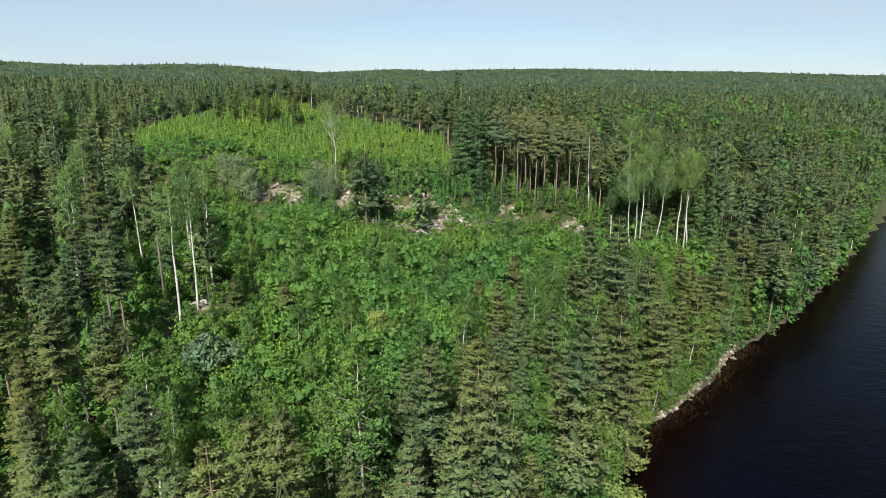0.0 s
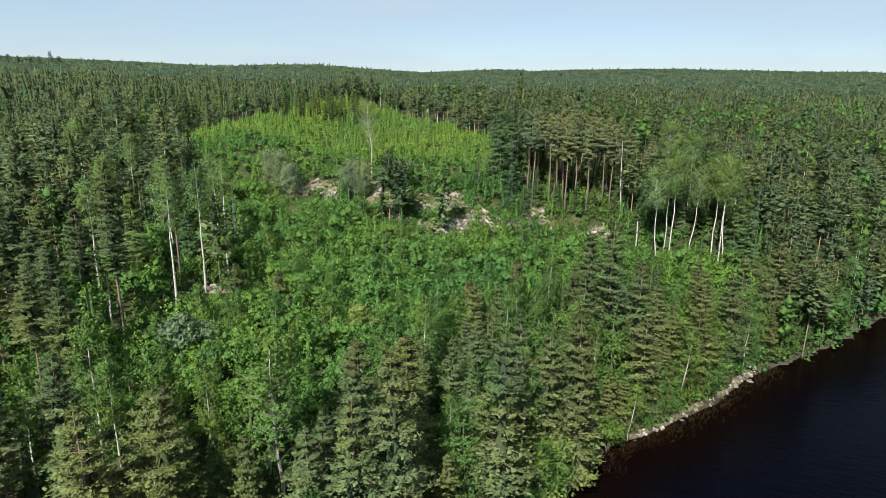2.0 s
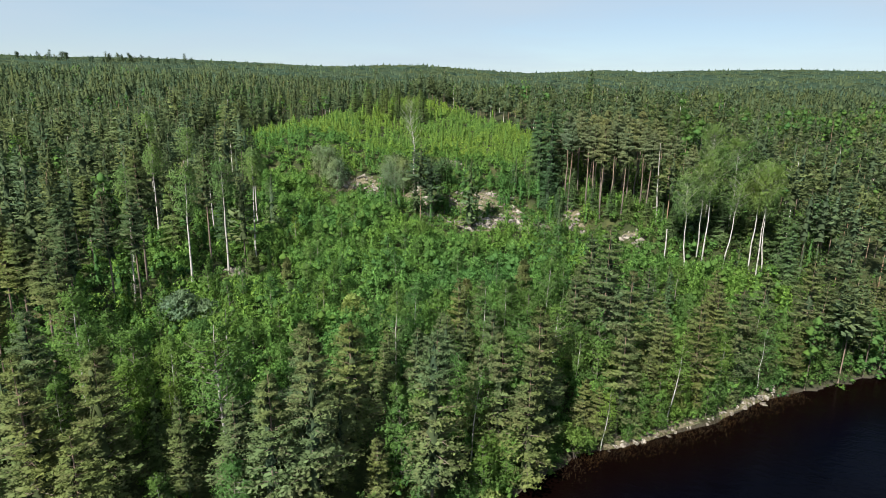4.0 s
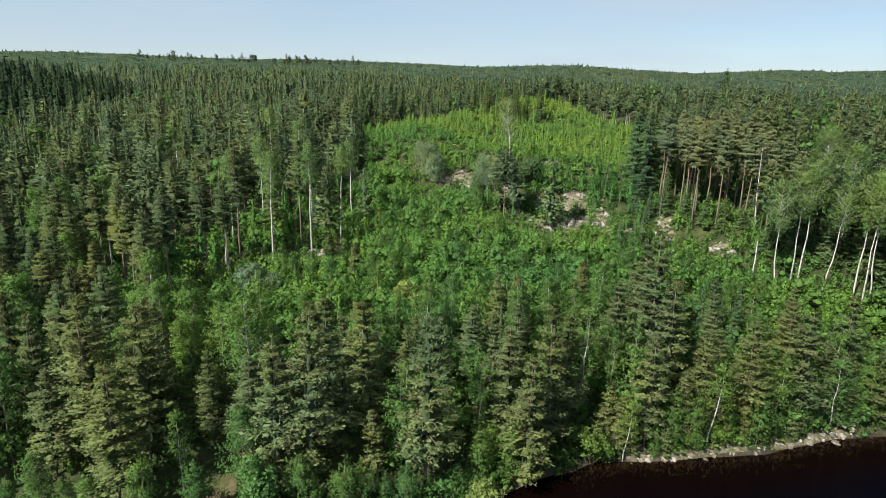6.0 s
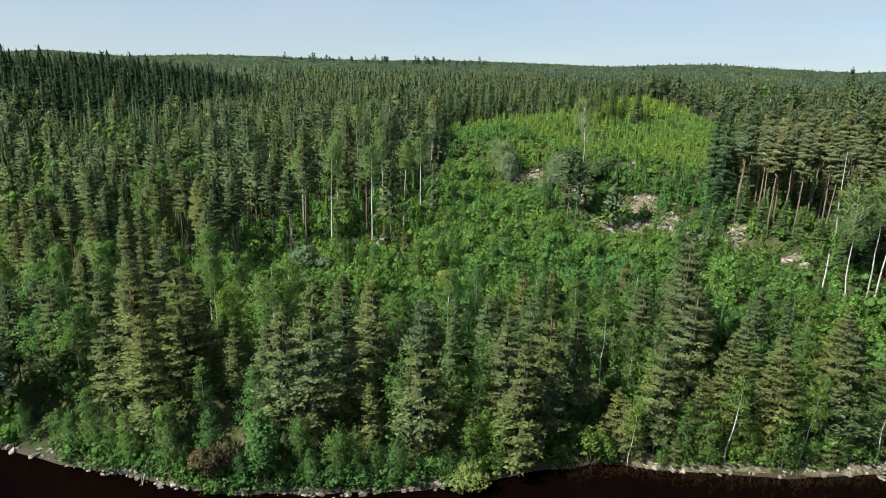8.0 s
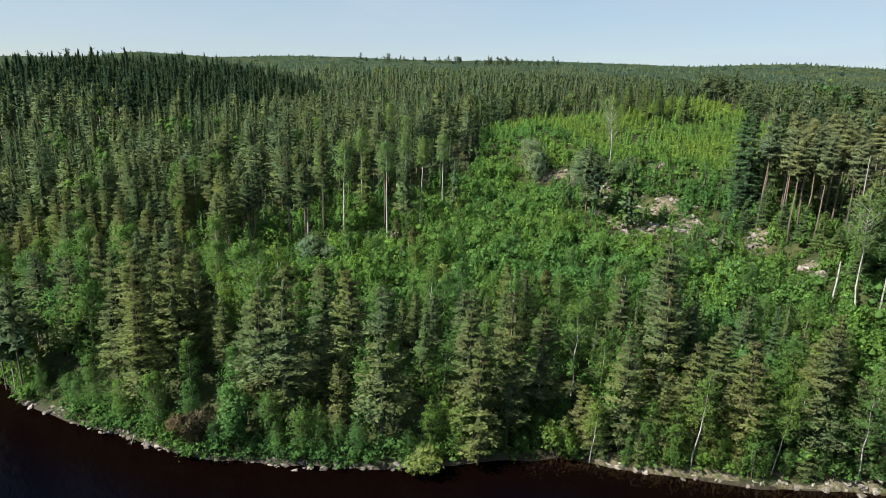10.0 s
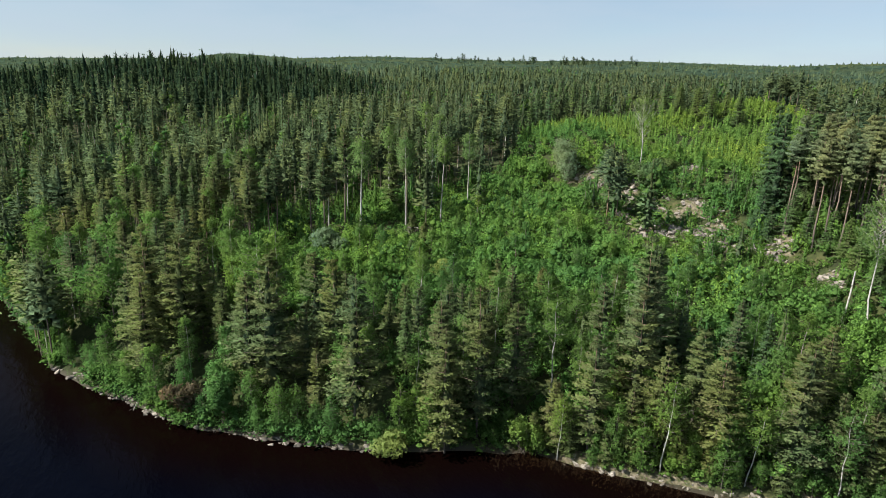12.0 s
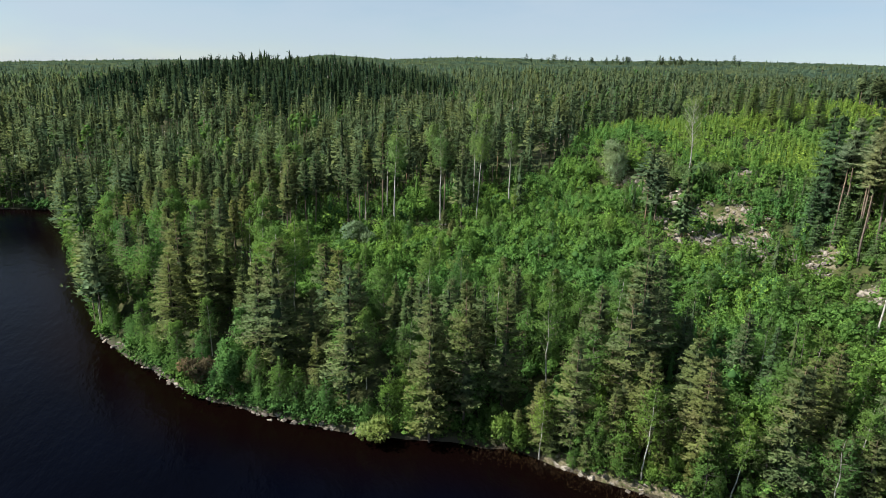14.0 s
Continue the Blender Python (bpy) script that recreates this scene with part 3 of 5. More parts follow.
def birch_meshes(h, reach, low, seed, dense=1.0, blades=5, size=0.34, lean=(0.0, 0.0), crook=0.014, rise=0.75, girth=1.0, limb_k=1.0):
    """A birch or aspen: slender pale trunk, climbing limbs, hanging sprays of small leaves."""
    rng = np.random.RandomState(seed)
    line = trunk_line(h, np.asarray(lean) + rng.normal(size=2) * 0.012, rng, 8, crook)
    wood = [(*tube(line, np.interp(np.linspace(0, 1, 8), [0, 1], [(0.0075 * h + 0.02) * girth, 0.02]), 7), 0)]
    n = int(34 * dense)
    k = np.sort(rng.uniform(0, 1, n))
    zs = h * (low + (0.96 - low) * k)
    shape = np.sin(np.clip(0.18 + 0.80 * k, 0, 1) * np.pi) ** 0.7
    lens = reach * (0.25 + 0.85 * shape) * rng.uniform(0.6, 1.15, n)
    s, mid, end, out = branches(line, zs, lens, rise * rng.uniform(0.5, 1.2, n), rng)
    wood.append((*limbs(s, mid, end, (0.010 + lens * 0.010) * limb_k), 1))
    m = 26
    f = rng.uniform(0.30, 1.08, (n, m)) ** 0.8
    p = on_branch(s, mid, end, f)
    p = p + rng.normal(size=(n, m, 3)) * (0.15 * lens[:, None, None] + 0.1) * [1, 1, 0.8]
    p[..., 2] -= np.abs(rng.normal(size=(n, m))) * 0.35
    d = unit(rng.normal(size=(n, m, 3)) + out[:, None, :] * 0.5 + np.array([0, 0, 0.2]))
    lie = unit(out[:, None, :] * 0.55 + (p - on_branch(s, mid, end, f)) / (0.3 * lens[:, None, None] + 0.2) * 0.5 + np.array([0, 0, 0.65]))
    top = line[-1] + rng.normal(size=(14, 3)) * [0.35, 0.35, 0.5]
    p, d = np.concatenate([p.reshape(-1, 3), top]), np.concatenate([d.reshape(-1, 3), unit(rng.normal(size=(14, 3)))])
    lie = np.concatenate([lie.reshape(-1, 3), unit(rng.normal(size=(14, 3)) * 0.5 + [0, 0, 1])])
    return wood, joined(None, tufts(p, d, size * 0.82 * rng.uniform(0.7, 1.25, len(p)), blades, 0.85, 0.25, rng, lie, 0.4))


def bush_points(h, r, n, rng, lobes=5):
    """Points of a many-lobed bush, denser to its skin."""
    c = np.stack([rng.normal(size=lobes) * r * 0.45, rng.normal(size=lobes) * r * 0.45, h * rng.uniform(0.35, 0.78, lobes)], -1)
    i = rng.randint(0, lobes, n)
    d = unit(rng.normal(size=(n, 3)))
    d[:, 2] = np.abs(d[:, 2]) * np.where(rng.uniform(size=n) < 0.7, 1, -1)
    k = rng.uniform(0.55, 1.0, n)[:, None]
    p = c[i] + d * k * np.array([r * 0.62, r * 0.62, h * 0.27])
    p[:, 2] = np.maximum(p[:, 2], 0.15)
    return p, d


def bush_meshes(h, r, n, seed, size=0.34, blades=4, lobes=6):
    rng = np.random.RandomState(seed)
    p, d = bush_points(h, r, n, rng, lobes)
    m = 7
    tips = np.stack([rng.normal(size=m) * r * 0.45, rng.normal(size=m) * r * 0.45, np.full(m, h * 0.8)], -1)
    feet = np.tile([0, 0, -0.3], (m, 1)) + rng.normal(size=(m, 3)) * [0.12, 0.12, 0]
    wood = [(*limbs(feet, feet * 0.5 + tips * 0.5 + rng.normal(size=(m, 3)) * 0.15, tips, np.full(m, 0.05)), 0)]
    return wood, joined(knobs(p[:24] * [0.6, 0.6, 0.8], r * 0.2, rng), tufts(p, unit(d + rng.normal(size=(n, 3)) * 0.5 + [0, 0, 0.3]), size * rng.uniform(0.7, 1.3, n), blades, 0.8, 0.26, rng, unit(d + [0, 0, 0.45]), 0.4))


def tree(name, meshes, bark, leaf, label, category, group="", limb=None):
    """An Empty at the tree's foot that holds its trunk and its crown."""
    wood, crown = meshes
    root = new(name)
    tagged(root, label, category, group, "thing")
    part("trunk", mesh_from("trunk", wood, [bark, limb or LIMB_BARK]), root)
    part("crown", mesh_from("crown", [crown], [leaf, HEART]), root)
    return root


def spot(x, y, turn=0.0, scale=1.0, tall=1.0, sink=0.0):
    z = float(land(x, y)) - sink
    return pose(x, y, z, 0, 0, turn) @ Matrix.Diagonal((scale, scale, scale * tall, 1))


# ---- ground and water ----
def warped(n, near, far):
    u = np.linspace(-1, 1, n)
    return near * u + (far - near) * np.sign(u) * np.abs(u) ** 4.2


def ground_mesh():
    gx, gy = np.meshgrid(warped(240, 150, 4200) - 25, warped(240, 150, 4200) + 105, indexing="ij")
    s = shore_distance(gx, gy)
    z = land(gx, gy) - (0.5 * smooth(7, 3.5, s) + 2.6 * smooth(15, 8, s) * smooth(85, 130, np.hypot(gx + 25, gy - 105))) * smooth(-60, -25, s)
    n = gx.shape[0]
    v = np.stack([gx, gy, z], -1).reshape(-1, 3)
    i, j = np.meshgrid(np.arange(n - 1), np.arange(n - 1), indexing="ij")
    a = i * n + j
    t = np.concatenate([np.stack([a, a + n, a + n + 1], -1).reshape(-1, 3), np.stack([a, a + n + 1, a + 1], -1).reshape(-1, 3)])
    me = mesh_from("ground", [(v, t, 0)], [GROUND])
    me.polygons.foreach_set("use_smooth", np.ones(len(t), bool))
    return me


tagged(new("ground", ground_mesh()), "mossy forest floor rising from the lake to wooded hills", "ground", kind="structure")


def bank_mesh():
    """The strip of land along the lake, finer than the ground, with an uneven waterline."""
    steps = np.array([-2.5, -1.2, -0.6, -0.2, 0.15, 0.5, 0.9, 1.4, 2.2, 3.4, 5.0, 7.5, 11.5, 17.0])
    line = []
    for (ax, ay), (bx, by) in zip(SHORE[2:-2], SHORE[3:-1]):
        d = math.hypot(bx - ax, by - ay)
        m = max(2, int(d / 0.8))
        line += [(ax + (bx - ax) * k / m, ay + (by - ay) * k / m) for k in range(m)]
    line = np.array(line)
    soft = line.copy()
    for _ in range(30):
        soft[1:-1] = (soft[:-2] + soft[1:-1] * 2 + soft[2:]) / 4
    way = unit(np.gradient(soft, axis=0))
    land_side = np.stack([-way[:, 1], way[:, 0]], -1)
    x = line[:, None, 0] + land_side[:, None, 0] * steps
    y = line[:, None, 1] + land_side[:, None, 1] * steps
    rough = waves(x, y, 3.0, 41) * 0.10 + waves(x, y, 9.0, 42) * 0.12
    prof = np.interp(steps, [-2.5, -0.6, 0.15, 0.9, 2.2, 7.5], [-0.6, -0.25, 0.10, 0.55, 0.9, 1.2])
    blend = smooth(1.5, 6.5, steps)
    z = (prof + rough) * (1 - blend) + (land(x, y) + 0.06) * blend
    z[:, -2:] -= [[0.12, 3.2]]
    n, m = z.shape
    i, j = np.meshgrid(np.arange(n - 1), np.arange(m - 1), indexing="ij")
    a = i * m + j
    t = np.concatenate([np.stack([a, a + m, a + m + 1], -1).reshape(-1, 3), np.stack([a, a + m + 1, a + 1], -1).reshape(-1, 3)])
    me = mesh_from("shore_bank", [(np.stack([x, y, z], -1).reshape(-1, 3), t[:, ::-1], 0)], [GROUND])
    me.polygons.foreach_set("use_smooth", np.ones(len(t), bool))
    return me


tagged(new("shore_bank", bank_mesh()), "low earthy bank along the lake", "ground", kind="structure")


def lake_mesh():
    gx, gy = np.meshgrid(warped(150, 170, 3500) - 10, warped(150, 170, 3500) + 60, indexing="ij")
    n = gx.shape[0]
    i, j = np.meshgrid(np.arange(n - 1), np.arange(n - 1), indexing="ij")
    a = i * n + j
    t = np.concatenate([np.stack([a, a + n, a + n + 1], -1).reshape(-1, 3), np.stack([a, a + n + 1, a + 1], -1).reshape(-1, 3)])
    me = mesh_from("water", [(np.stack([gx, gy, gx * 0], -1).reshape(-1, 3), t, 0)], [WATER])
    me.attributes.new("shallow", "FLOAT", "POINT").data.foreach_set("value", smooth(14, 2, -shore_distance(gx, gy)).ravel().astype(np.float32))
    return me


lake = new("water", lake_mesh())
tagged(lake, "dark peaty lake water with small ripples", "lake", kind="structure")

# ---- zones of growth ----
BOWL = [(-15, 50), (-25, 49), (-34, 55), (-36, 64), (-34, 76), (-30, 95), (-41, 109), (-56, 122), (-68, 135), (-52, 138), (-34, 134), (-22, 124.5), (-8, 121.5), (4, 124), (20, 129.5), (34, 128), (46, 126), (56, 123),
        (58, 115), (50, 111), (34, 108), (19, 106), (17, 97), (8, 86), (2, 76), (-3, 64), (-6, 54)]
SCREE = [(-56, 130), (-52, 148), (-30, 147), (4, 150), (10, 141), (20, 138), (36, 131), (36, 124), (0, 126)]
CLEARING = [(-54, 134), (-78, 141), (-100, 163), (-119, 198), (-126, 232), (-128, 256), (-92, 260), (-58, 254), (-24, 226), (-2, 200), (2, 170), (3, 148), (-9, 144), (-18, 142), (-32, 143)]


def inside(poly, x, y):
    x, y = np.asarray(x, float), np.asarray(y, float)
    hit = np.zeros(x.shape, bool)
    for (ax, ay), (bx, by) in zip(poly, poly[1:] + poly[:1]):
        cross = ((ay > y) != (by > y)) & (x < (bx - ax) * (y - ay) / (by - ay + 1e-12) + ax)
        hit ^= cross
    return hit


def scatter(x0, x1, y0, y1, step, seed, jitter=0.48):
    rng = np.random.RandomState(seed)
    gx, gy = np.meshgrid(np.arange(x0, x1, step), np.arange(y0, y1, step), indexing="ij")
    gx[:, ::2] += step / 2
    p = np.stack([gx.ravel(), gy.ravel()], -1)
    return p + rng.uniform(-jitter, jitter, p.shape) * step, rng


def off(points, others, gap):
    """Which of the points keep the gap from all the others."""
    if not len(others):
        return np.ones(len(points), bool)
    o = np.asarray(others)[:, :2]
    ok = np.ones(len(points), bool)
    for a in range(0, len(points), 2000):
        d = np.hypot(points[a:a + 2000, None, 0] - o[None, :, 0], points[a:a + 2000, None, 1] - o[None, :, 1])
        ok[a:a + 2000] = d.min(1) > gap
    return ok


# ---- the kinds of trees, built once ----
STORE = pose(0, -900, -200)
LAKE_PINES, LAKE_SPRUCES, LAKE_BIRCHES, LAKE_ALDERS = "pines of the lakeside wood", "spruces of the lakeside wood", "birches of the lakeside wood", "leafy trees along the shore"
bushy_pines = [lambda i=i: tree("pine_tree", pine_meshes(17.0 + i % 3, 3.6 - 0.2 * (i % 2), 0.08 + 0.05 * (i % 3), 100 + i, 1.12, slim=0.08 * (i % 2)), PINE_BARK, PINE,
               "bushy Scots pine with olive-grey needles by the lake", "pine tree", LAKE_PINES) for i in range(5)]
tall_pines = [lambda i=i: tree("pine_tree", pine_meshes(20.0 + i % 3, 2.5 + 0.2 * (i % 2), 0.46 + 0.06 * (i % 3), 140 + i, 0.95), PINE_BARK, PINE,
              "tall Scots pine with a bare lower trunk", "pine tree", LAKE_PINES) for i in range(4)]
grove_pines = [lambda i=i: tree("pine_tree", pine_meshes(20.0 + i % 3, 2.3 + 0.2 * (i % 2), 0.60 + 0.05 * (i % 3), 150 + i, 0.8), PINE_BARK, GROVEPINE,
               "slender pine with a long bare trunk above the rocks", "pine tree", "pines of the grove above the rocks") for i in range(4)]
spruces = [lambda i=i: tree("spruce_tree", spruce_meshes(17.0 + 1.5 * (i % 3), 2.7 + 0.25 * (i % 2), 170 + i), SPRUCE_BARK, SPRUCE,
           "dark green Norway spruce with drooping boughs", "spruce tree", LAKE_SPRUCES) for i in range(4)]
birches = [lambda i=i: tree("birch_tree", birch_meshes(16.0 + i % 3, 2.1 + 0.25 * (i % 2), 0.26 + 0.05 * (i % 3), 200 + i, 1.5), BIRCH_BARK, BIRCH,
           "slender birch with white trunk and light green leaves", "birch tree", LAKE_BIRCHES) for i in range(4)]
alders = [lambda i=i: tree("alder_tree", birch_meshes(11.0 + i % 3, 2.3 + 0.2 * (i % 2), 0.10, 230 + i, 1.7, size=0.36, rise=0.6), SPRUCE_BARK, ALDER,
          "leafy alder with fresh green foliage near the water", "alder tree", LAKE_ALDERS) for i in range(4)]
made = {}


def plant(kinds, i, x, y, turn, scale=1.0, tall=1.0, label=""):
    """The i-th kind at (x, y): built the first time, copied after that."""
    key = (id(kinds), i % len(kinds))
    m = spot(x, y, turn, scale, tall)
    if key not in made:
        made[key] = kinds[i % len(kinds)]()
        made[key].matrix_basis = m
        ob = made[key]
    else:
        src = made[key]
        ob = copy_thing(src, Matrix.Identity(4))
        ob.matrix_basis = m
    if label:
        ob["label"] = label
    return ob


placed = []


def plant_to(kinds, i, x, y, top, base_height, turn=0.0, width=1.0, label=""):
    """A tree whose tip reaches the height top over the lake."""
    h = top - float(land(x, y))
    k = h / base_height
    placed.append((x, y))
    return plant(kinds, i, x, y, turn, k ** 0.5 * width, k ** 0.5 / width, label)


# trees that stand out by themselves: x, y, height of the tip over the lake
rng0 = np.random.RandomState(77)
for i, (x, y, top) in enumerate([(4.6, 46.2, 23.2), (21.9, 68.3, 21.4), (27.4, 90.6, 26.8), (24.6, 95.3, 24.6), (18.0, 64.6, 18.9), (-11.5, 37.0, 22.8), (-28.5, 36.5, 21.0), (41.0, 89.4, 17.2),
                                 (23.5, 86.9, 20.0), (46.6, 95.5, 18.4), (-1.3, 54.3, 21.0), (31.0, 86.0, 22.0), (-14.8, 33.2, 23.6), (1.2, 44.0, 20.3), (13.6, 54.6, 22.4),
                                 (3.7, 55.6, 21.2), (31.1, 78.9, 16.8), (35.3, 92.4, 16.5), (51.0, 104.5, 19.0), (58.5, 111.0, 20.0), (64.7, 117.5, 22.5), (9.3, 70.3, 17.5),
                                 (-8.5, 31.8, 18.8), (22.0, 63.5, 16.9), (21.4, 73.9, 18.4), (-14.8, 40.0, 21.0), (-18.0, 30.0, 16.0), (44.1, 100.5, 17.0), (-2.8, 44.4, 17.0), (-19.0, 36.0, 20.0)]):
    plant_to(bushy_pines, i, x, y, top, 17.0 + i % 5 % 3, rng0.uniform(0, 360), 1.04)
for i, (x, y, top) in enumerate([(-44.0, 74.0, 35.5), (-44.0, 89.0, 34.5), (-42.0, 58.5, 29.5), (-37.0, 52.0, 27.0), (-53.8, 72.8, 31.0), (-48.1, 54.9, 29.0), (-37.8, 39.3, 23.5), (-58.0, 50.1, 29.0), (-41.6, 65.6, 30.5), (-38.6, 67.6, 29.5), (-37.2, 56.0, 28.5), (-42.8, 53.2, 28.0), (-46.4, 53.6, 28.5),
                                 (12.6, 143.5, 41.5), (17.7, 141.5, 40.5), (20.8, 141.5, 40.5), (21.5, 137.0, 39.0), (23.5, 138.0, 40.0), (29.6, 139.5, 39.0), (31.1, 137.0, 38.0), (26.5, 141.0, 40.5),
                                 (35.0, 140.0, 37.5), (13.8, 140.5, 39.0), (19.2, 139.0, 39.5), (26.0, 136.5, 38.5), (28.0, 143.5, 40.0), (33.0, 143.0, 39.0), (18.8, 145.5, 41.0), (14.0, 152.0, 42.0), (20.5, 150.5, 42.0), (25.0, 148.5, 41.5), (31.0, 146.5, 40.5), (36.0, 145.0, 39.0), (17.5, 148.8, 41.0), (22.5, 153.0, 42.0), (15.0, 147.0, 42.0), (23.3, 146.0, 42.0), (28.3, 151.0, 42.0), (39.0, 136.0, 36.0)]):
    plant_to(grove_pines if y > 130 else tall_pines, i, x, y, top, 20.0 + i % 4 % 3, rng0.uniform(0, 360))
for i, (x, y, top) in enumerate([(5.5, 146.0, 43.5), (8.6, 144.0, 42.0), (3.6, 151.0, 42.0), (11.0, 150.0, 43.5), (5.5, 158.0, 41.5), (9.0, 140.5, 29.0), (14.5, 141.0, 29.0), (19.5, 138.5, 26.0), (24.0, 137.5, 26.5), (27.5, 136.0, 26.0), (12.0, 139.0, 25.0), (31.5, 132.0, 24.5),
                                 (5.0, 241.9, 54.5), (-72.0, 208.0, 48.0), (-67.5, 211.0, 46.5), (-63.0, 214.0, 47.5), (-59.0, 216.5, 45.5), (-55.0, 218.0, 46.5), (-76.5, 206.5, 48.5), (-74.0, 211.0, 47.0), (-70.0, 206.0, 46.5), (-65.0, 209.5, 46.5), (-61.0, 212.0, 46.0), (-52.5, 215.0, 45.0), (36.5, 129.0, 25.0),
                                 (46.0, 131.0, 27.0), (-46.5, 96.0, 27.0), (-51.0, 88.0, 30.0), (40.5, 131.0, 29.0), (43.5, 134.0, 31.0), (49.0, 133.0, 30.0), (52.5, 131.0, 29.0), (56.5, 130.5, 28.0),
                                 (38.5, 134.5, 30.0), (47.0, 137.0, 32.0), (54.0, 135.5, 32.0), (57.0, 124.0, 24.0), (33.5, 138.5, 33.0),
                                 (-97.0, 168.0, 42.0), (-99.5, 173.0, 44.0), (-103.5, 178.0, 43.0), (-106.0, 184.0, 46.0), (-110.0, 189.5, 44.0), (-113.0, 195.0, 47.0), (-116.5, 200.5, 46.0), (-119.0, 207.0, 48.0),
                                 (-121.0, 214.0, 47.0), (-122.5, 221.0, 48.0), (-122.0, 229.0, 47.0)]):
    plant_to(spruces, i, x - (8 if x < -90 else 0), y, top, 17.0 + 1.5 * (i % 4 % 3), rng0.uniform(0, 360), 1.3 if top < 51 and y > 200 and x > -80 else 1.1)


# ---- single trees with a look of their own ----
lone = tree("birch_tree", birch_meshes(20.0, 2.6, 0.42, 301, 1.7, 3, 0.30, lean=(-0.06, -0.03), crook=0.035, rise=1.3, girth=1.0, limb_k=1.3), BIRCH_BARK, EDGEBIRCH,
            "tall lone birch with thin crown above the rocks", "birch tree", "", BIRCH_BARK)
lone.matrix_basis = spot(-25.8, 143.0)
placed.append((-25.8, 143.0))

bare_birches = [lambda i=i: tree("birch_tree", birch_meshes(21.0, 1.9, 0.60 + 0.05 * i, 310 + i, 1.2, 4, 0.34, crook=0.010, girth=1.1), BIRCH_BARK, EDGEBIRCH,
                "tall birch with a long bare white trunk at the wood's edge", "birch tree", "bare-trunked birches at the edge of the thicket") for i in range(3)]
for i, (x, y, k) in enumerate([(-34.8, 74.0, 1.05), (-37.4, 85.6, 1.0), (-38.6, 95.0, 1.0), (-49.2, 76.4, 0.95), (-46.9, 107.3, 0.95), (-57.4, 90.2, 0.95), (-80.0, 112.0, 1.0), (-66.0, 108.0, 0.95), (-52.5, 100.0, 0.9)]):
    plant(bare_birches, i, x, y, 77 * i, k)
    placed.append((x, y))
aspens = [lambda i=i: tree("aspen_tree", birch_meshes(20.0 + i, 2.6, 0.56 + 0.04 * i, 320 + i, 1.9, 4, 0.36, lean=(0.025 * i - 0.02, -0.02), crook=0.02, rise=1.0, girth=0.85, limb_k=1.2), BIRCH_BARK, EDGEBIRCH,
          "tall aspen with pale bare trunk and spreading green crown", "aspen tree", "aspens by the rocky slope", BIRCH_BARK) for i in range(3)]
for i, (x, y, k) in enumerate([(39.4, 121.6, 1.0), (41.4, 125.0, 0.97), (42.4, 124.9, 1.02), (46.4, 126.2, 0.95), (50.8, 125.6, 1.05), (52.2, 125.2, 1.0), (53.2, 126.0, 0.97), (43.1, 138.5, 0.95), (47.5, 136.0, 0.9)]):
    plant(aspens, i, x, y, 61 * i, k)
    placed.append((x, y))
mixed_birch = [lambda i=i: tree("birch_tree", birch_meshes(15.0, 2.3, 0.36, 330 + i, 1.0, lean=(0.10 - 0.1 * i, -0.04), crook=0.03), BIRCH_BARK, BIRCH,
               "leaning birch with white trunk among the pines", "birch tree", "leaning birches above the shore") for i in range(2)]
for i, (x, y, k) in enumerate([(37.6, 84.6, 0.85), (21.5, 80.2, 0.95), (44.0, 91.5, 0.7), (50.5, 98.5, 0.75), (-9.5, 50.2, 1.05), (15.5, 62.5, 0.8), (29.5, 75.5, 0.6)]):
    plant(mixed_birch, i, x, y, -20 + 40 * (i % 3), k)
    placed.append((x, y))
big = tree("aspen_tree", birch_meshes(16.0, 3.2, 0.25, 340, 1.5, 4, 0.44, rise=0.6, girth=1.5, limb_k=1.5), BIRCH_BARK, ALDER, "broad leafy aspen with pale trunk", "aspen tree")
big.matrix_basis = spot(-7.0, 48.0)
placed.append((-7.0, 48.0))


def bush(name, x, y, h, r, n, seed, leaf, label, category, size=0.34, group=""):
    wood, crown = bush_meshes(h, r, n, seed, size)
    root = tagged(new(name), label, category, group, "thing")
    part("stems", mesh_from("stems", wood, [SPRUCE_BARK]), root)
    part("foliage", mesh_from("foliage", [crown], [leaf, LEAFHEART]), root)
    root.matrix_basis = spot(x, y)
    placed.append((x, y))
    return root


bush("willow", -27.6, 63.6, 6.2, 2.9, 1150, 350, WILLOW, "round silvery green willow in the thicket", "willow", 0.42)
bush("rowan", -8.8, 79.8, 5.0, 2.1, 520, 351, ROWAN, "flowering rowan with pale yellow-green leaves", "rowan", 0.4)
grey_willows = [lambda i=i: tree("willow", birch_meshes(9.5 + i, 2.7, 0.12, 345 + i, 1.7, 4, 0.42, crook=0.03, rise=0.8), LIMB_BARK, WILLOW,
                "grey-green goat willow above the rocks", "willow", "willows on the rocky slope") for i in range(2)]
for i, (x, y, k) in enumerate([(-28.5, 137.0, 1.05), (-25.8, 136.4, 0.85), (-47.5, 138.0, 1.05), (-44.5, 136.5, 0.9), (-31.5, 139.0, 0.7), (-51.0, 139.0, 0.8)]):
    plant(grey_willows, i, x, y, 50 * i, k)
    placed.append((x, y))
bush("juniper", -17.6, 137.5, 8.0, 3.0, 1300, 356, SPRUCE, "dark juniper thicket above the rocks", "juniper", 0.4)
bush("juniper", -21.5, 147.0, 5.0, 2.4, 700, 363, SPRUCE, "low dark juniper on the clearing", "juniper", 0.4)
bush("alder_bush", -2.5, 144.0, 4.5, 2.6, 650, 357, ALDER, "green alder bush on the rocky slope", "alder bush", 0.4)
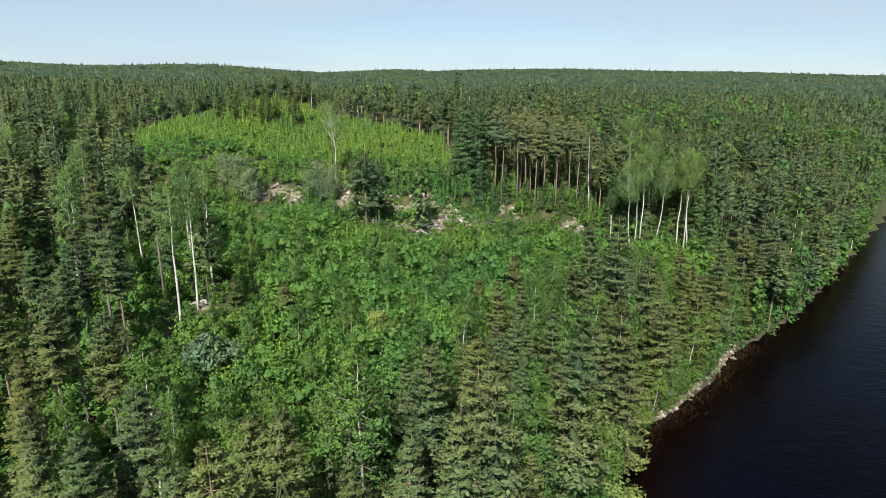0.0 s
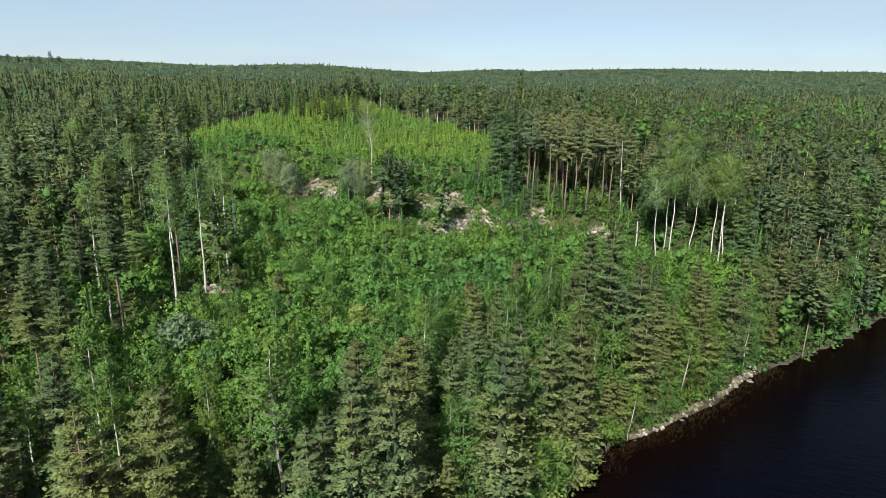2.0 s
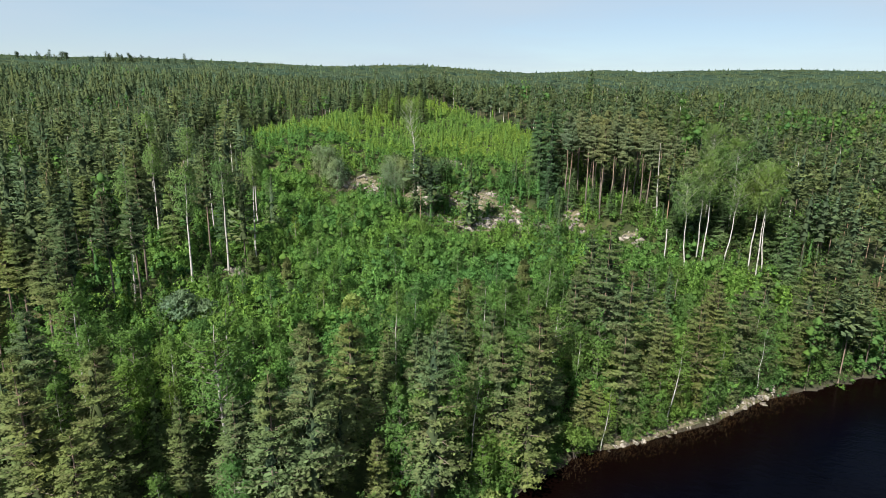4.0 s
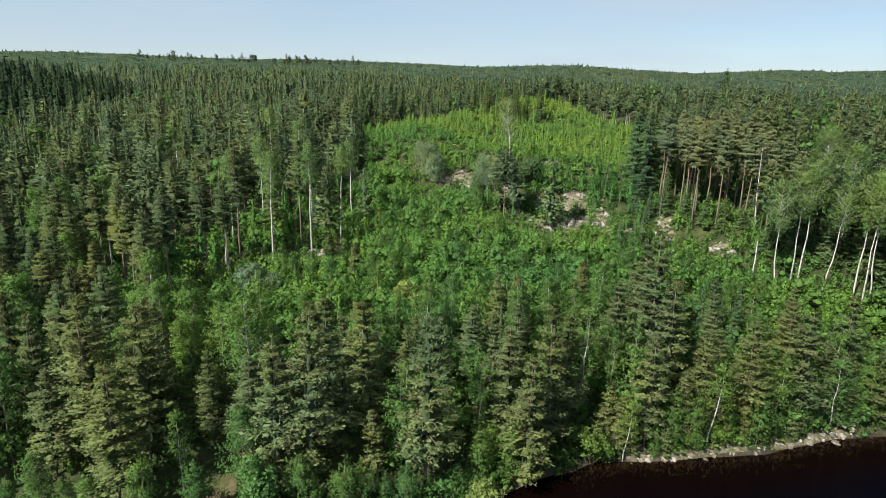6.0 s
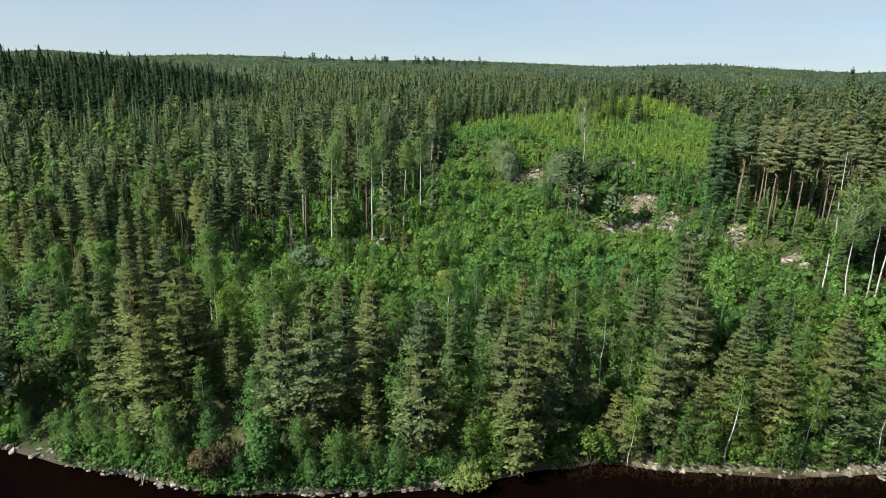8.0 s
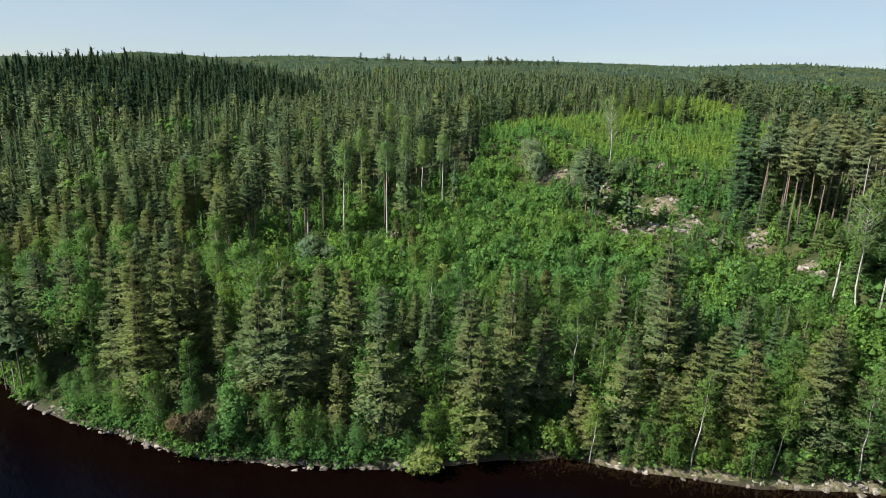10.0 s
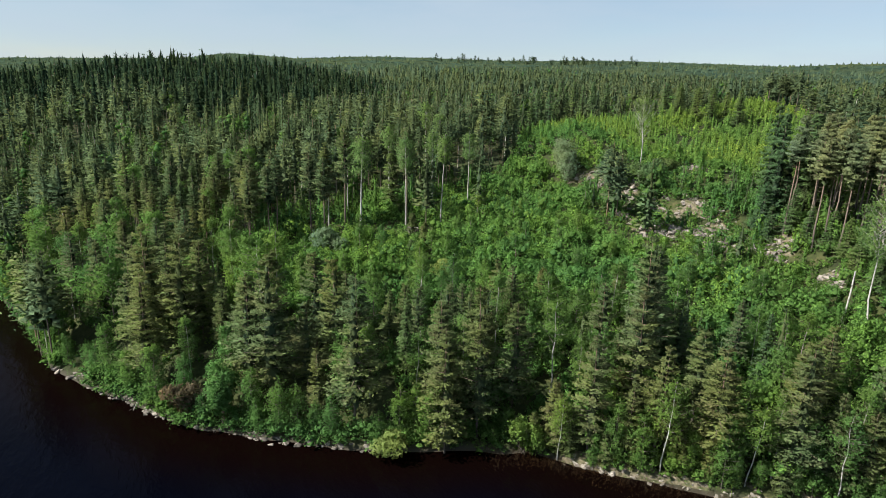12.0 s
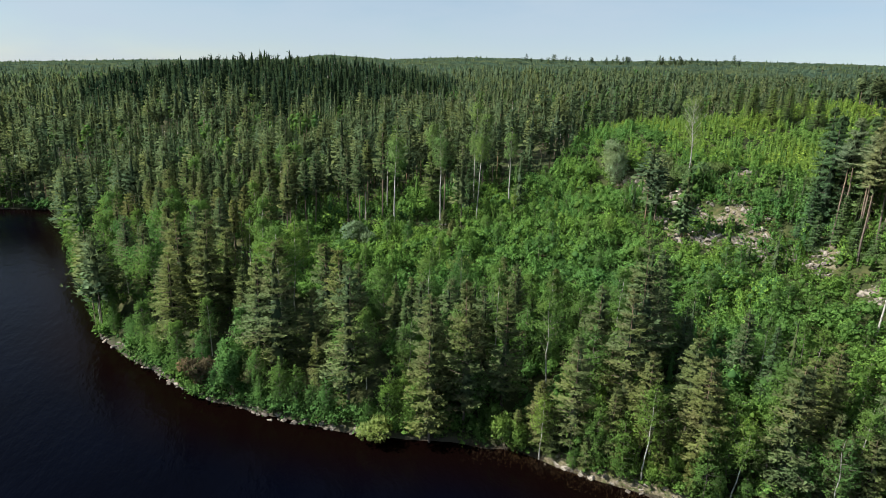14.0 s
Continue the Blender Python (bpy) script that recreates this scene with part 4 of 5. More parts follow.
bush("willow", 19.2, 57.6, 3.6, 2.4, 700, 358, ROWAN, "pale green willow hanging over the water", "willow", 0.36)
bush("alder_bush", 26.6, 72.5, 5.5, 1.9, 700, 359, BIRCH, "bright green alder bush at the water's edge", "alder bush", 0.34)
bush("alder_bush", 4.3, 39.8, 9.5, 2.3, 1100, 360, ALDER, "tall leafy alder bush on the shore", "alder bush", 0.42)
bush("alder_bush", -22.0, 60.0, 5.0, 1.9, 600, 361, ALDER, "green alder bush in the thicket", "alder bush", 0.38)
DEADNEEDLE = foliage("withered_needles", (0.108, 0.079, 0.047), (0.183, 0.136, 0.080), (0.251, 0.193, 0.116), translucent=0.42)
bush("juniper", 1.2, 35.6, 5.5, 1.9, 750, 362, DEADNEEDLE, "withered brown juniper on the shore", "juniper", 0.36)

# ---- young trees that stand over the thicket ----
saplings = [lambda i=i: tree("young_birch", birch_meshes(7.0 + 0.6 * i, 1.35, 0.10, 370 + i, 0.8, 4, 0.30, rise=0.7), LIMB_BARK, ALDER if i % 2 else BIRCH,
            "young leafy birch rising over the thicket", "young birch", "young trees in the thicket") for i in range(4)]
small_pines = [lambda i=i: tree("young_pine", pine_meshes(6.5 + i, 1.7, 0.05, 380 + i, 0.55, 5, 0.5), PINE_BARK, PINE,
               "young bushy pine in the thicket", "young pine", "young trees in the thicket") for i in range(2)]
p, rng = scatter(-52, 48, 46, 136, 6.0, 17)
for x, y in p[inside(BOWL, p[:, 0], p[:, 1]) & off(p, placed, 3.0) & ~inside(SCREE, p[:, 0], p[:, 1])]:
    u = rng.uniform()
    if u < (0.85 if y < 80 else 0.5):
        plant(saplings, rng.randint(9), x, y, rng.uniform(0, 360), rng.uniform(0.55, 0.95))
    elif u > 0.93:
        plant(small_pines, rng.randint(9), x, y, rng.uniform(0, 360), rng.uniform(0.6, 1.0))
    else:
        continue
    placed.append((x, y))

# ---- leafy trees that lean over the water ----
rng = np.random.RandomState(19)
for k0, k1, n in ((7.5, 20.0, 46), (20.0, 26.0, 18)):
    for i in range(n):
        j = k0 + (k1 - k0) * (i + rng.uniform(-0.3, 0.3)) / n
        (ax, ay), (bx, by) = SHORE[int(j)], SHORE[int(j) + 1]
        f, d, u = j % 1, math.hypot(bx - ax, by - ay), rng.uniform(0.5, 2.4)
        x, y = ax + (bx - ax) * f - (by - ay) / d * u, ay + (by - ay) * f + (bx - ax) / d * u
        if off(np.array([(x, y)]), placed, 1.9)[0]:
            plant(alders, rng.randint(9), x, y, rng.uniform(0, 360), rng.uniform(0.35, 0.8), rng.uniform(0.85, 1.1))
            placed.append((x, y))
for i in range(44):
    j = 20.3 + 7.4 * (i + rng.uniform(-0.3, 0.3)) / 44
    (ax, ay), (bx, by) = SHORE[int(j)], SHORE[int(j) + 1]
    f, d, u = j % 1, math.hypot(bx - ax, by - ay), rng.uniform(0.8, 3.5)
    x, y = ax + (bx - ax) * f - (by - ay) / d * u, ay + (by - ay) * f + (bx - ax) / d * u
    if off(np.array([(x, y)]), placed, 1.6)[0]:
        kinds = bushy_pines if rng.uniform() < 0.62 else (birches if rng.uniform() < 0.3 else alders)
        plant(kinds, rng.randint(9), x, y, rng.uniform(0, 360), rng.uniform(0.55, 0.8) * (1.15 if kinds is alders else 1.0))
        placed.append((x, y))

low_pines = [lambda i=i: tree("pine_tree", pine_meshes(12.0 + i, 3.0, 0.02, 440 + i, 1.15), PINE_BARK, PINE,
             "broad young pine with boughs down to the bank", "pine tree", "low pines on the bank") for i in range(3)]
rng = np.random.RandomState(23)
for i in range(30):
    j = 19.2 + 6.0 * (i + rng.uniform(-0.3, 0.3)) / 30
    (ax, ay), (bx, by) = SHORE[int(j)], SHORE[int(j) + 1]
    f, d, u = j % 1, math.hypot(bx - ax, by - ay), rng.uniform(0.9, 2.6)
    x, y = ax + (bx - ax) * f - (by - ay) / d * u, ay + (by - ay) * f + (bx - ax) / d * u
    if off(np.array([(x, y)]), placed, 1.1)[0]:
        plant(low_pines, rng.randint(9), x, y, rng.uniform(0, 360), rng.uniform(0.45, 0.8))
        placed.append((x, y))

rng = np.random.RandomState(29)
for i in range(46):
    j = 18.4 + 7.2 * (i + rng.uniform(-0.3, 0.3)) / 46
    (ax, ay), (bx, by) = SHORE[int(j)], SHORE[int(j) + 1]
    f, d, u = j % 1, math.hypot(bx - ax, by - ay), rng.uniform(0.5, 1.6)
    x, y = ax + (bx - ax) * f - (by - ay) / d * u, ay + (by - ay) * f + (bx - ax) / d * u
    if off(np.array([(x, y)]), placed, 1.0)[0]:
        plant(alders if rng.uniform() < 0.7 else low_pines, rng.randint(9), x, y, rng.uniform(0, 360), rng.uniform(0.22, 0.45))
        placed.append((x, y))

# ---- lakeside wood, tree by tree ----
EDGE = [(-30, 46), (-36, 64), (-34, 76), (-30, 95), (-41, 109), (-56, 122), (-66, 118), (-58, 100), (-62, 84), (-52, 66), (-46, 44)]    # open strip under the tall pines
p, rng = scatter(-75, 85, 14, 128, 4.4, 11)
s = shore_distance(p[:, 0], p[:, 1])
ok = (s > 0.8) & (s < 46) & ~inside(SCREE, p[:, 0], p[:, 1]) & ~inside([(-42, 66), (-33, 49), (-20, 48), (-28, 80), (-40, 84)], p[:, 0], p[:, 1]) & ~inside(BOWL, p[:, 0], p[:, 1]) & ~inside(CLEARING, p[:, 0], p[:, 1]) & off(p, placed, 2.9) & (p[:, 0] > -75) & ~(inside(EDGE, p[:, 0], p[:, 1]) & (rng.uniform(size=len(p)) < 0.85))
for (x, y), sd in zip(p[ok], s[ok]):
    u, i = rng.uniform(), rng.randint(0, 100)
    if x > 18 and rng.uniform() < 0.45:
        continue
    k, turn = rng.uniform(0.85, 1.1), rng.uniform(0, 360)
    wet, west = sd < 6, x < -22
    top = (14.0 + 0.27 * sd + (3.0 if west else 0.0)) * rng.uniform(0.85, 1.08)
    h = max(6.0, top - float(land(x, y)))
    if u < (0.45 if wet else 0.20):
        plant(alders, i, x, y, turn, min(h * 0.85, 13.0) / 11.0 * k)
    elif u < (0.66 if wet else 0.42):
        plant(birches, i, x, y, turn, h / 17.0)
    elif u < 0.48 and not wet:
        plant(spruces, i, x, y, turn, h / 18.5)
    elif west and sd > 12:
        plant(tall_pines, i, x, y, turn, (h + 1.5) / 21.0)
    elif wet:
        plant(bushy_pines, i, x, y, turn, h / 18.0 * 0.85)
    else:
        plant(bushy_pines, i, x, y, turn, h / 18.0)
    placed.append((x, y))


# ---- woods behind: joined, each tree with its own trunk and boughs ----
def place_all(v, t, points, scales, turns, heights):
    """Copies of one set of triangles at many places, as arrays."""
    n, c, s = len(points), np.cos(turns), np.sin(turns)
    x = (v[None, :, 0] * c[:, None] - v[None, :, 1] * s[:, None]) * scales[:, None] + points[:, None, 0]
    y = (v[None, :, 0] * s[:, None] + v[None, :, 1] * c[:, None]) * scales[:, None] + points[:, None, 1]
    z = v[None, :, 2] * heights[:, None] + points[:, None, 2]
    tt = t[None] + (np.arange(n) * len(v))[:, None, None]
    return np.stack([x, y, z], -1).reshape(-1, 3), tt.reshape(-1, 3)


def grown(templates, points, rng, low=0.8, high=1.15):
    """Each point gets one of the (wood, crown) templates; returns wood parts and crown parts."""
    wood, crown = [], []
    pick = rng.randint(0, len(templates), len(points))
    for k, (w, c) in enumerate(templates):
        q = points[pick == k]
        if not len(q):
            continue
        sc, tn = rng.uniform(low, high, len(q)), rng.uniform(0, 6.28, len(q))
        ht = sc * rng.uniform(0.84, 1.14, len(q))
        for v, t, _ in w:
            wood.append((*place_all(v, t, q, sc, tn, ht), 0))
        cs, sn = np.cos(tn)[:, None], np.sin(tn)[:, None]
        lie = np.stack([c[3][None, :, 0] * cs - c[3][None, :, 1] * sn, c[3][None, :, 0] * sn + c[3][None, :, 1] * cs, np.tile(c[3][:, 2], (len(q), 1))], -1).reshape(-1, 3)
        crown.append((*place_all(c[0], c[1], q, sc, tn, ht), np.tile(c[2], len(q)), lie, np.repeat(rng.beta(2.2, 2.2, len(q)), len(c[0]))))
    return wood, crown


def slim_wood(h, r):
    return [(*tube([(0, 0, -0.5), (0.05, 0, h * 0.5), (0, 0.05, h)], (r, r * 0.75, 0.03), 4), 0)]


def sprays(h, reach, low, n, rng, power, rise, steps, big, brushes):
    """The boughs of a tree seen from far: one kite each, in whorls, with brushes at their ends."""
    k = rng.uniform(0, 1, n) ** 0.9
    k = np.clip(np.round(k * steps) / steps + rng.normal(size=n) * 0.015, 0, 1)
    az = rng.uniform(0, 6.28, n)
    out = np.stack([np.cos(az), np.sin(az), np.zeros(n)], -1)
    span = reach * np.clip(1.05 - k, 0.06, 1) ** power * rng.uniform(0.7, 1.1, n)
    foot = np.stack([np.zeros(n), np.zeros(n), h * (low + (0.97 - low) * k)], -1) + out * span[:, None] * 0.18
    d = unit(out + np.array([0, 0, 1.0]) * (rise + rng.normal(size=n) * 0.12)[:, None])
    lie = unit(out * 0.6 + [0, 0, 0.8])
    j = np.repeat(np.arange(n), 2)
    along_it = rng.uniform(0.0, 0.5, (2 * n, 1))
    way = unit(d[j] + rng.normal(size=(2 * n, 3)) * [0.38, 0.38, 0.10])
    flat = kites(foot[j] + d[j] * span[j][:, None] * along_it, way, span[j] * rng.uniform(0.32, 0.55, 2 * n), span[j] * rng.uniform(0.09, 0.16, 2 * n), rng, lie[j])
    m = int(n * brushes)
    i = rng.randint(0, n, m)
    q = foot[i] + d[i] * (span[i] * rng.uniform(0.3, 0.85, m))[:, None] + rng.normal(size=(m, 3)) * [0.22, 0.22, 0.08] * span[i][:, None]
    e = unit(d[i] + rng.normal(size=(m, 3)) * [0.5, 0.5, 0.2] + [0, 0, 0.2])
    return flat, needles(q, e, rng.uniform(0.4, 0.75, m) * big, 3, 0.6, 0.13, rng, unit(lie[i] + rng.normal(size=(m, 3)) * 0.25), 0.4)


def wood_pine(h, reach, low, n, seed, big=1.0, tiers=7, brushes=1.5, body=0.27):
    """A pine of the closed wood, seen from far: fewer, larger boughs."""
    rng = np.random.RandomState(seed)
    return slim_wood(h, 0.13), joined(skirts(h * 0.94, low, reach * body, 0.45, tiers + 3, rng, 6, 0.02), *sprays(h, reach, low, n, rng, 0.50, 0.16, 12, big, brushes))


def wood_spruce(h, reach, n, seed, low=0.1, big=1.0, tiers=8, brushes=1.3, body=0.34):
    rng = np.random.RandomState(seed)
    return slim_wood(h, 0.14), joined(skirts(h * 0.96, low, reach * body, 0.85, tiers + 2, rng, 6, 0.02), *sprays(h, reach, low, n, rng, 0.80, -0.30, 16, big, brushes))


def wood_leaf(h, r, n, seed):
    rng = np.random.RandomState(seed)
    d = unit(rng.normal(size=(n, 3)))
    p = d * rng.uniform(0.55, 1.0, (n, 1)) * np.array([r, r, h * 0.34]) + np.array([0, 0, h * 0.64])
    return slim_wood(h * 0.8, 0.12), joined(knobs(p[:5] * [0.7, 0.7, 1.0], r * 0.45, rng), tufts(p, unit(d + rng.normal(size=(n, 3)) * 0.6), rng.uniform(0.5, 0.85, n), 4, 0.8, 0.34, rng, d + [0, 0, 0.5]))


def stuff(name, parts, materials, label, category):
    return tagged(new(name, mesh_from(name, parts, materials)), label, category, kind="stuff")


def leaf_part(piece):
    return piece[0], piece[1], 0, piece[2]


def lifted(p):
    return np.concatenate([p, land(p[:, 0], p[:, 1])[:, None]], 1)


p, rng = scatter(-330, 330, -120, 420, 5.9, 21)
s = shore_distance(p[:, 0], p[:, 1])
r = np.hypot(p[:, 0], p[:, 1] - 20)
az = np.degrees(np.arctan2(-p[:, 0], p[:, 1] - 10))
ok = (s > 1.2) & (r < 330) & ~inside(BOWL, p[:, 0], p[:, 1]) & ~inside(CLEARING, p[:, 0], p[:, 1]) & (az > -52) & (az < 140)
ok &= ~inside(SCREE, p[:, 0], p[:, 1])
ok &= ~(inside(EDGE, p[:, 0], p[:, 1]) & (rng.uniform(size=len(p)) < 0.85))
ok &= ~((s < 46) & (p[:, 0] > -75) & (p[:, 0] < 85) & (p[:, 1] < 128)) & off(p, placed, 2.9)
p, s = p[ok], s[ok]
row = []
for (ax, ay), (bx, by) in list(zip(SHORE, SHORE[1:]))[2:10] + list(zip(SHORE, SHORE[1:]))[24:31]:
    d = math.hypot(bx - ax, by - ay)
    for k in np.arange(0, d, 1.9):
        u = rng.uniform(-0.3, 1.6)
        row.append((ax + (bx - ax) * k / d - (by - ay) / d * u, ay + (by - ay) * k / d + (bx - ax) / d * u))
row = np.array(row)
row = row[off(row, placed, 1.5)]
p, s = np.concatenate([p, row]), np.concatenate([s, np.full(len(row), 2.0)])
mixn = waves(p[:, 0], p[:, 1], 60, 31) + rng.normal(size=len(p)) * 0.7
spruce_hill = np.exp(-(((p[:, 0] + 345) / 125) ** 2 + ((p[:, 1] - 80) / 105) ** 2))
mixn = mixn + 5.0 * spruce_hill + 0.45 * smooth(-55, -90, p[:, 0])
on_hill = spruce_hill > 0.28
leafy = (rng.uniform(size=len(p)) < np.where((s < 8) & (p[:, 0] > -100), 0.55, 0.10 + 0.22 * (p[:, 0] > 25))) & (spruce_hill < 0.3)
is_spruce = ~leafy & (mixn > 0.75)
wood_parts = []
r = np.hypot(p[:, 0], p[:, 1] - 20)
close, near = r < 125, (r >= 125) & (r < 195)
pines, firs, leaves, dark = [], [], [], []
for zone, n, big, seed in ((close, 240, 0.8, 430), (near, 160, 1.0, 400), (~near & ~close, 72, 1.35, 410)):
    west = p[:, 0] < -35
    crest = (p[:, 1] > 200) & (p[:, 0] > -140)
    for part_zone, tall in ((zone & west & ~crest, 18.0), (zone & ~west & ~crest, 16.0), (zone & crest, 11.0)):
        if not (~leafy & ~is_spruce & part_zone).any():
            continue
        w, c = grown([wood_pine(tall * 0.95 + 0.7 * i, 3.8, 0.34 + 0.05 * i, n // 2, seed + i, big * 1.1, body=0.27 if n > 100 else 0.42) for i in range(4)], lifted(p[~leafy & ~is_spruce & part_zone]), rng, 0.85, 1.1)
        wood_parts, pines = wood_parts + w, pines + c
    w, c = grown([wood_spruce(15 + i, 3.7, n // 2, seed + 20 + i, 0.1, big * 1.1, body=0.34 if n > 100 else 0.5) for i in range(3)], lifted(p[is_spruce & zone & ~on_hill]), rng, 0.72, 1.0)
    wood_parts, firs = wood_parts + w, firs + c
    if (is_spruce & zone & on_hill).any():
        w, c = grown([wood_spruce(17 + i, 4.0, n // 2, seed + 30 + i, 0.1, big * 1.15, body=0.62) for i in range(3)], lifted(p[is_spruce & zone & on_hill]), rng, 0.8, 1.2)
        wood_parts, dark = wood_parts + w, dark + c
    w, c = grown([wood_leaf(13 + i, 2.3, min(n, 90) - 14, seed + 40 + i) for i in range(3)], lifted(p[leafy & zone]), rng, 0.7, 1.1)
    wood_parts, leaves = wood_parts + w, leaves + c
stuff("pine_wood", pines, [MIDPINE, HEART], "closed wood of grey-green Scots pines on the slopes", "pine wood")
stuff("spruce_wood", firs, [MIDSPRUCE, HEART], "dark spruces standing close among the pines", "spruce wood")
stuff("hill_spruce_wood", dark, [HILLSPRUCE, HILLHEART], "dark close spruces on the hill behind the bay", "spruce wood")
stuff("leafy_wood", leaves, [MIDLEAF, LEAFHEART], "birches and aspens scattered through the pine wood", "leafy wood")
stuff("wood_trunks", wood_parts, [WOOD_BARK], "bare trunks of the close-standing pines and spruces", "tree trunks")


# ---- far woods to the skyline ----
def far_tree(h, r, seed):
    """A ragged two-skirted crown."""
    rng = np.random.RandomState(seed)
    vs, ts = [], []
    for z0, z1, k, n in ((0.25, 0.86, 1.0, 6), (0.60, 1.0, 0.62, 4)):
        a = np.arange(n) * 2 * np.pi / n + rng.uniform(0, 1)
        b = len(vs)
        vs += [(math.cos(q) * r * k * rng.uniform(0.7, 1.25), math.sin(q) * r * k * rng.uniform(0.7, 1.25), h * (z0 + rng.uniform(-0.10, 0.10))) for q in a]
        vs.append((rng.normal() * 0.3, rng.normal() * 0.3, h * z1))
        ts += [(b + j, b + (j + 1) % n, b + n) for j in range(n)]
    v = np.array(vs)
    return [], joined(None, (v, np.array(ts), unit(v * [1, 1, 0] + 1e-6) * 0.6 + [0, 0, 0.8]))


def sown(n, r0, r1, power, seed):
    rng = np.random.RandomState(seed)
    rr = r0 * (r1 / r0) ** (rng.uniform(size=n) ** power)
    aa = np.radians(rng.uniform(-50, 118, n))
    p = np.stack([-np.sin(aa) * rr, np.cos(aa) * rr + 20], -1)
    p = p[shore_distance(p[:, 0], p[:, 1]) > 4]
    lf = (waves(p[:, 0], p[:, 1], 150, 61) + rng.normal(size=len(p)) * 0.5) > 0.95
    return lifted(p), lf, rng


q, lf, rng = sown(6600, 325, 640, 0.9, 50)
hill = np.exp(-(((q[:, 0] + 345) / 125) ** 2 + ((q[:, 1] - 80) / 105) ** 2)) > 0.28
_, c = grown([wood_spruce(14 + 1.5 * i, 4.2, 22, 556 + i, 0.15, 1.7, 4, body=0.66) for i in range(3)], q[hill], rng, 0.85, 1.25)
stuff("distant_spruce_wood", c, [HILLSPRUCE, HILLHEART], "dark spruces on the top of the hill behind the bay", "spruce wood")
q, lf = q[~hill], lf[~hill]
_, c = grown([wood_pine(13.5 + i, 3.7, 0.42, 14, 540 + i, 2.2, 0, 0.8, 0.4) for i in range(3)] + [wood_spruce(14 + i, 3.4, 14, 550 + i, 0.35, 2.1, 1, 0.8, 0.5) for i in range(2)], q[~lf], rng, 0.85, 1.2)
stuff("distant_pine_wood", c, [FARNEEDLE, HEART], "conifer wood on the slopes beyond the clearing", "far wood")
_, c = grown([wood_leaf(12 + i, 2.4, 18, 560 + i) for i in range(3)], q[lf], rng, 0.8, 1.15)
stuff("distant_leafy_wood", c, [MIDLEAF, LEAFHEART], "leafy trees among the conifers beyond the clearing", "far wood")


def canopy_mesh():
    """The closed roof of the far wood, uneven by tree-sized steps."""
    rng = np.random.RandomState(56)
    aa, rr = np.meshgrid(np.radians(np.arange(-52, 120, 0.3)), 600 * 4.0 ** np.linspace(0, 1, 130), indexing="ij")
    rr = rr * (1 + rng.uniform(-0.004, 0.004, rr.shape))
    aa = aa + np.radians(rng.uniform(-0.12, 0.12, rr.shape))
    x, y = -np.sin(aa) * rr, np.cos(aa) * rr + 20
    z = land(x, y) + 10.0 * smooth(600, 760, rr) + rng.uniform(-2.2, 1.6, rr.shape)
    z = np.where(shore_distance(x, y) > 10, z, -3.0)
    n, m = rr.shape
    i, j = np.meshgrid(np.arange(n - 1), np.arange(m - 1), indexing="ij")
    a = i * m + j
    t = np.concatenate([np.stack([a, a + 1, a + m + 1], -1).reshape(-1, 3), np.stack([a, a + m + 1, a + m], -1).reshape(-1, 3)])
    tone = np.clip(0.5 + rng.normal(size=rr.size) * 0.16, 0, 1)
    lie = rng.normal(size=(rr.size, 3)) * 0.3 + [0, 0, 1]
    return (np.stack([x, y, z], -1).reshape(-1, 3), t[:, ::-1], 0, lie, tone)


stuff("far_canopy", [canopy_mesh()], [FAR], "closed dark conifer canopy reaching to the skyline", "far wood")
q, lf, rng = sown(28000, 560, 2400, 0.8, 51)
_, c = grown([far_tree(12.2 + 0.6 * i, 2.6 + 0.2 * i, 500 + i) for i in range(5)], q[~lf], rng, 0.9, 1.08)
stuff("far_pine_wood", c, [FAR], "distant conifer wood reaching to the skyline", "far wood")
_, c = grown([far_tree(12 + i, 3.0, 520 + i) for i in range(3)], q[lf], rng, 0.8, 1.15)
stuff("far_leafy_wood", c, [FARLEAF], "paler leafy patches in the distant wood", "far wood")

rng = np.random.RandomState(57)
groups = []
for gx, gy, count, wide in ((-1090, 905, 16, 55), (-1015, 965, 14, 30), (-1180, 850, 8, 70), (-960, 1010, 8, 50), (-1240, 760, 8, 40)):
    groups.append(np.stack([gx + rng.normal(size=count) * wide * 0.7, gy + rng.normal(size=count) * wide * 0.7], -1))
_, c = grown([wood_pine(21 + 2 * i, 6.0, 0.32, 60, 580 + i, 3.6) for i in range(3)], lifted(np.concatenate(groups)), rng, 0.75, 1.2)
stuff("skyline_trees", c, [FAR, HEART], "groups of taller trees standing on the skyline", "far trees")

# ---- young growth ----
ROCKY = [(-7, 136), (-4, 138.5), (-10.5, 134), (0.5, 135.5), (28.5, 132.5), (-42.5, 140), (-39, 142), (-35.5, 140),
         (-22.5, 136.5), (-18, 133), (-24, 140.5), (-20.5, 153), (-17.5, 154), (-22, 149.5), (-18.5, 150.5), (-36.2, 86.5), (2.7, 135.8), (8.3, 131), (14, 139.5), (-11, 136)]
ROCKY += [(-3, 130.5), (0, 132.5), (4, 132), (11.5, 132.5), (15.5, 135.5), (18.5, 133.5), (-9, 126.5), (-1.5, 127.5), (-15, 128), (6, 129.5), (-5, 124.5), (-44.5, 138), (-41.5, 135.5), (-35, 138)]
SHORE_GROWTH = [(17, 62), (26, 75), (38, 86), (50, 99), (60, 110), (58, 116), (46, 112), (19, 107), (17, 97), (8, 86), (2, 76), (6, 62)]    # young leafy growth between the pines by the pale shore
p, rng = scatter(-68, 62, 44, 142, 2.1, 71)
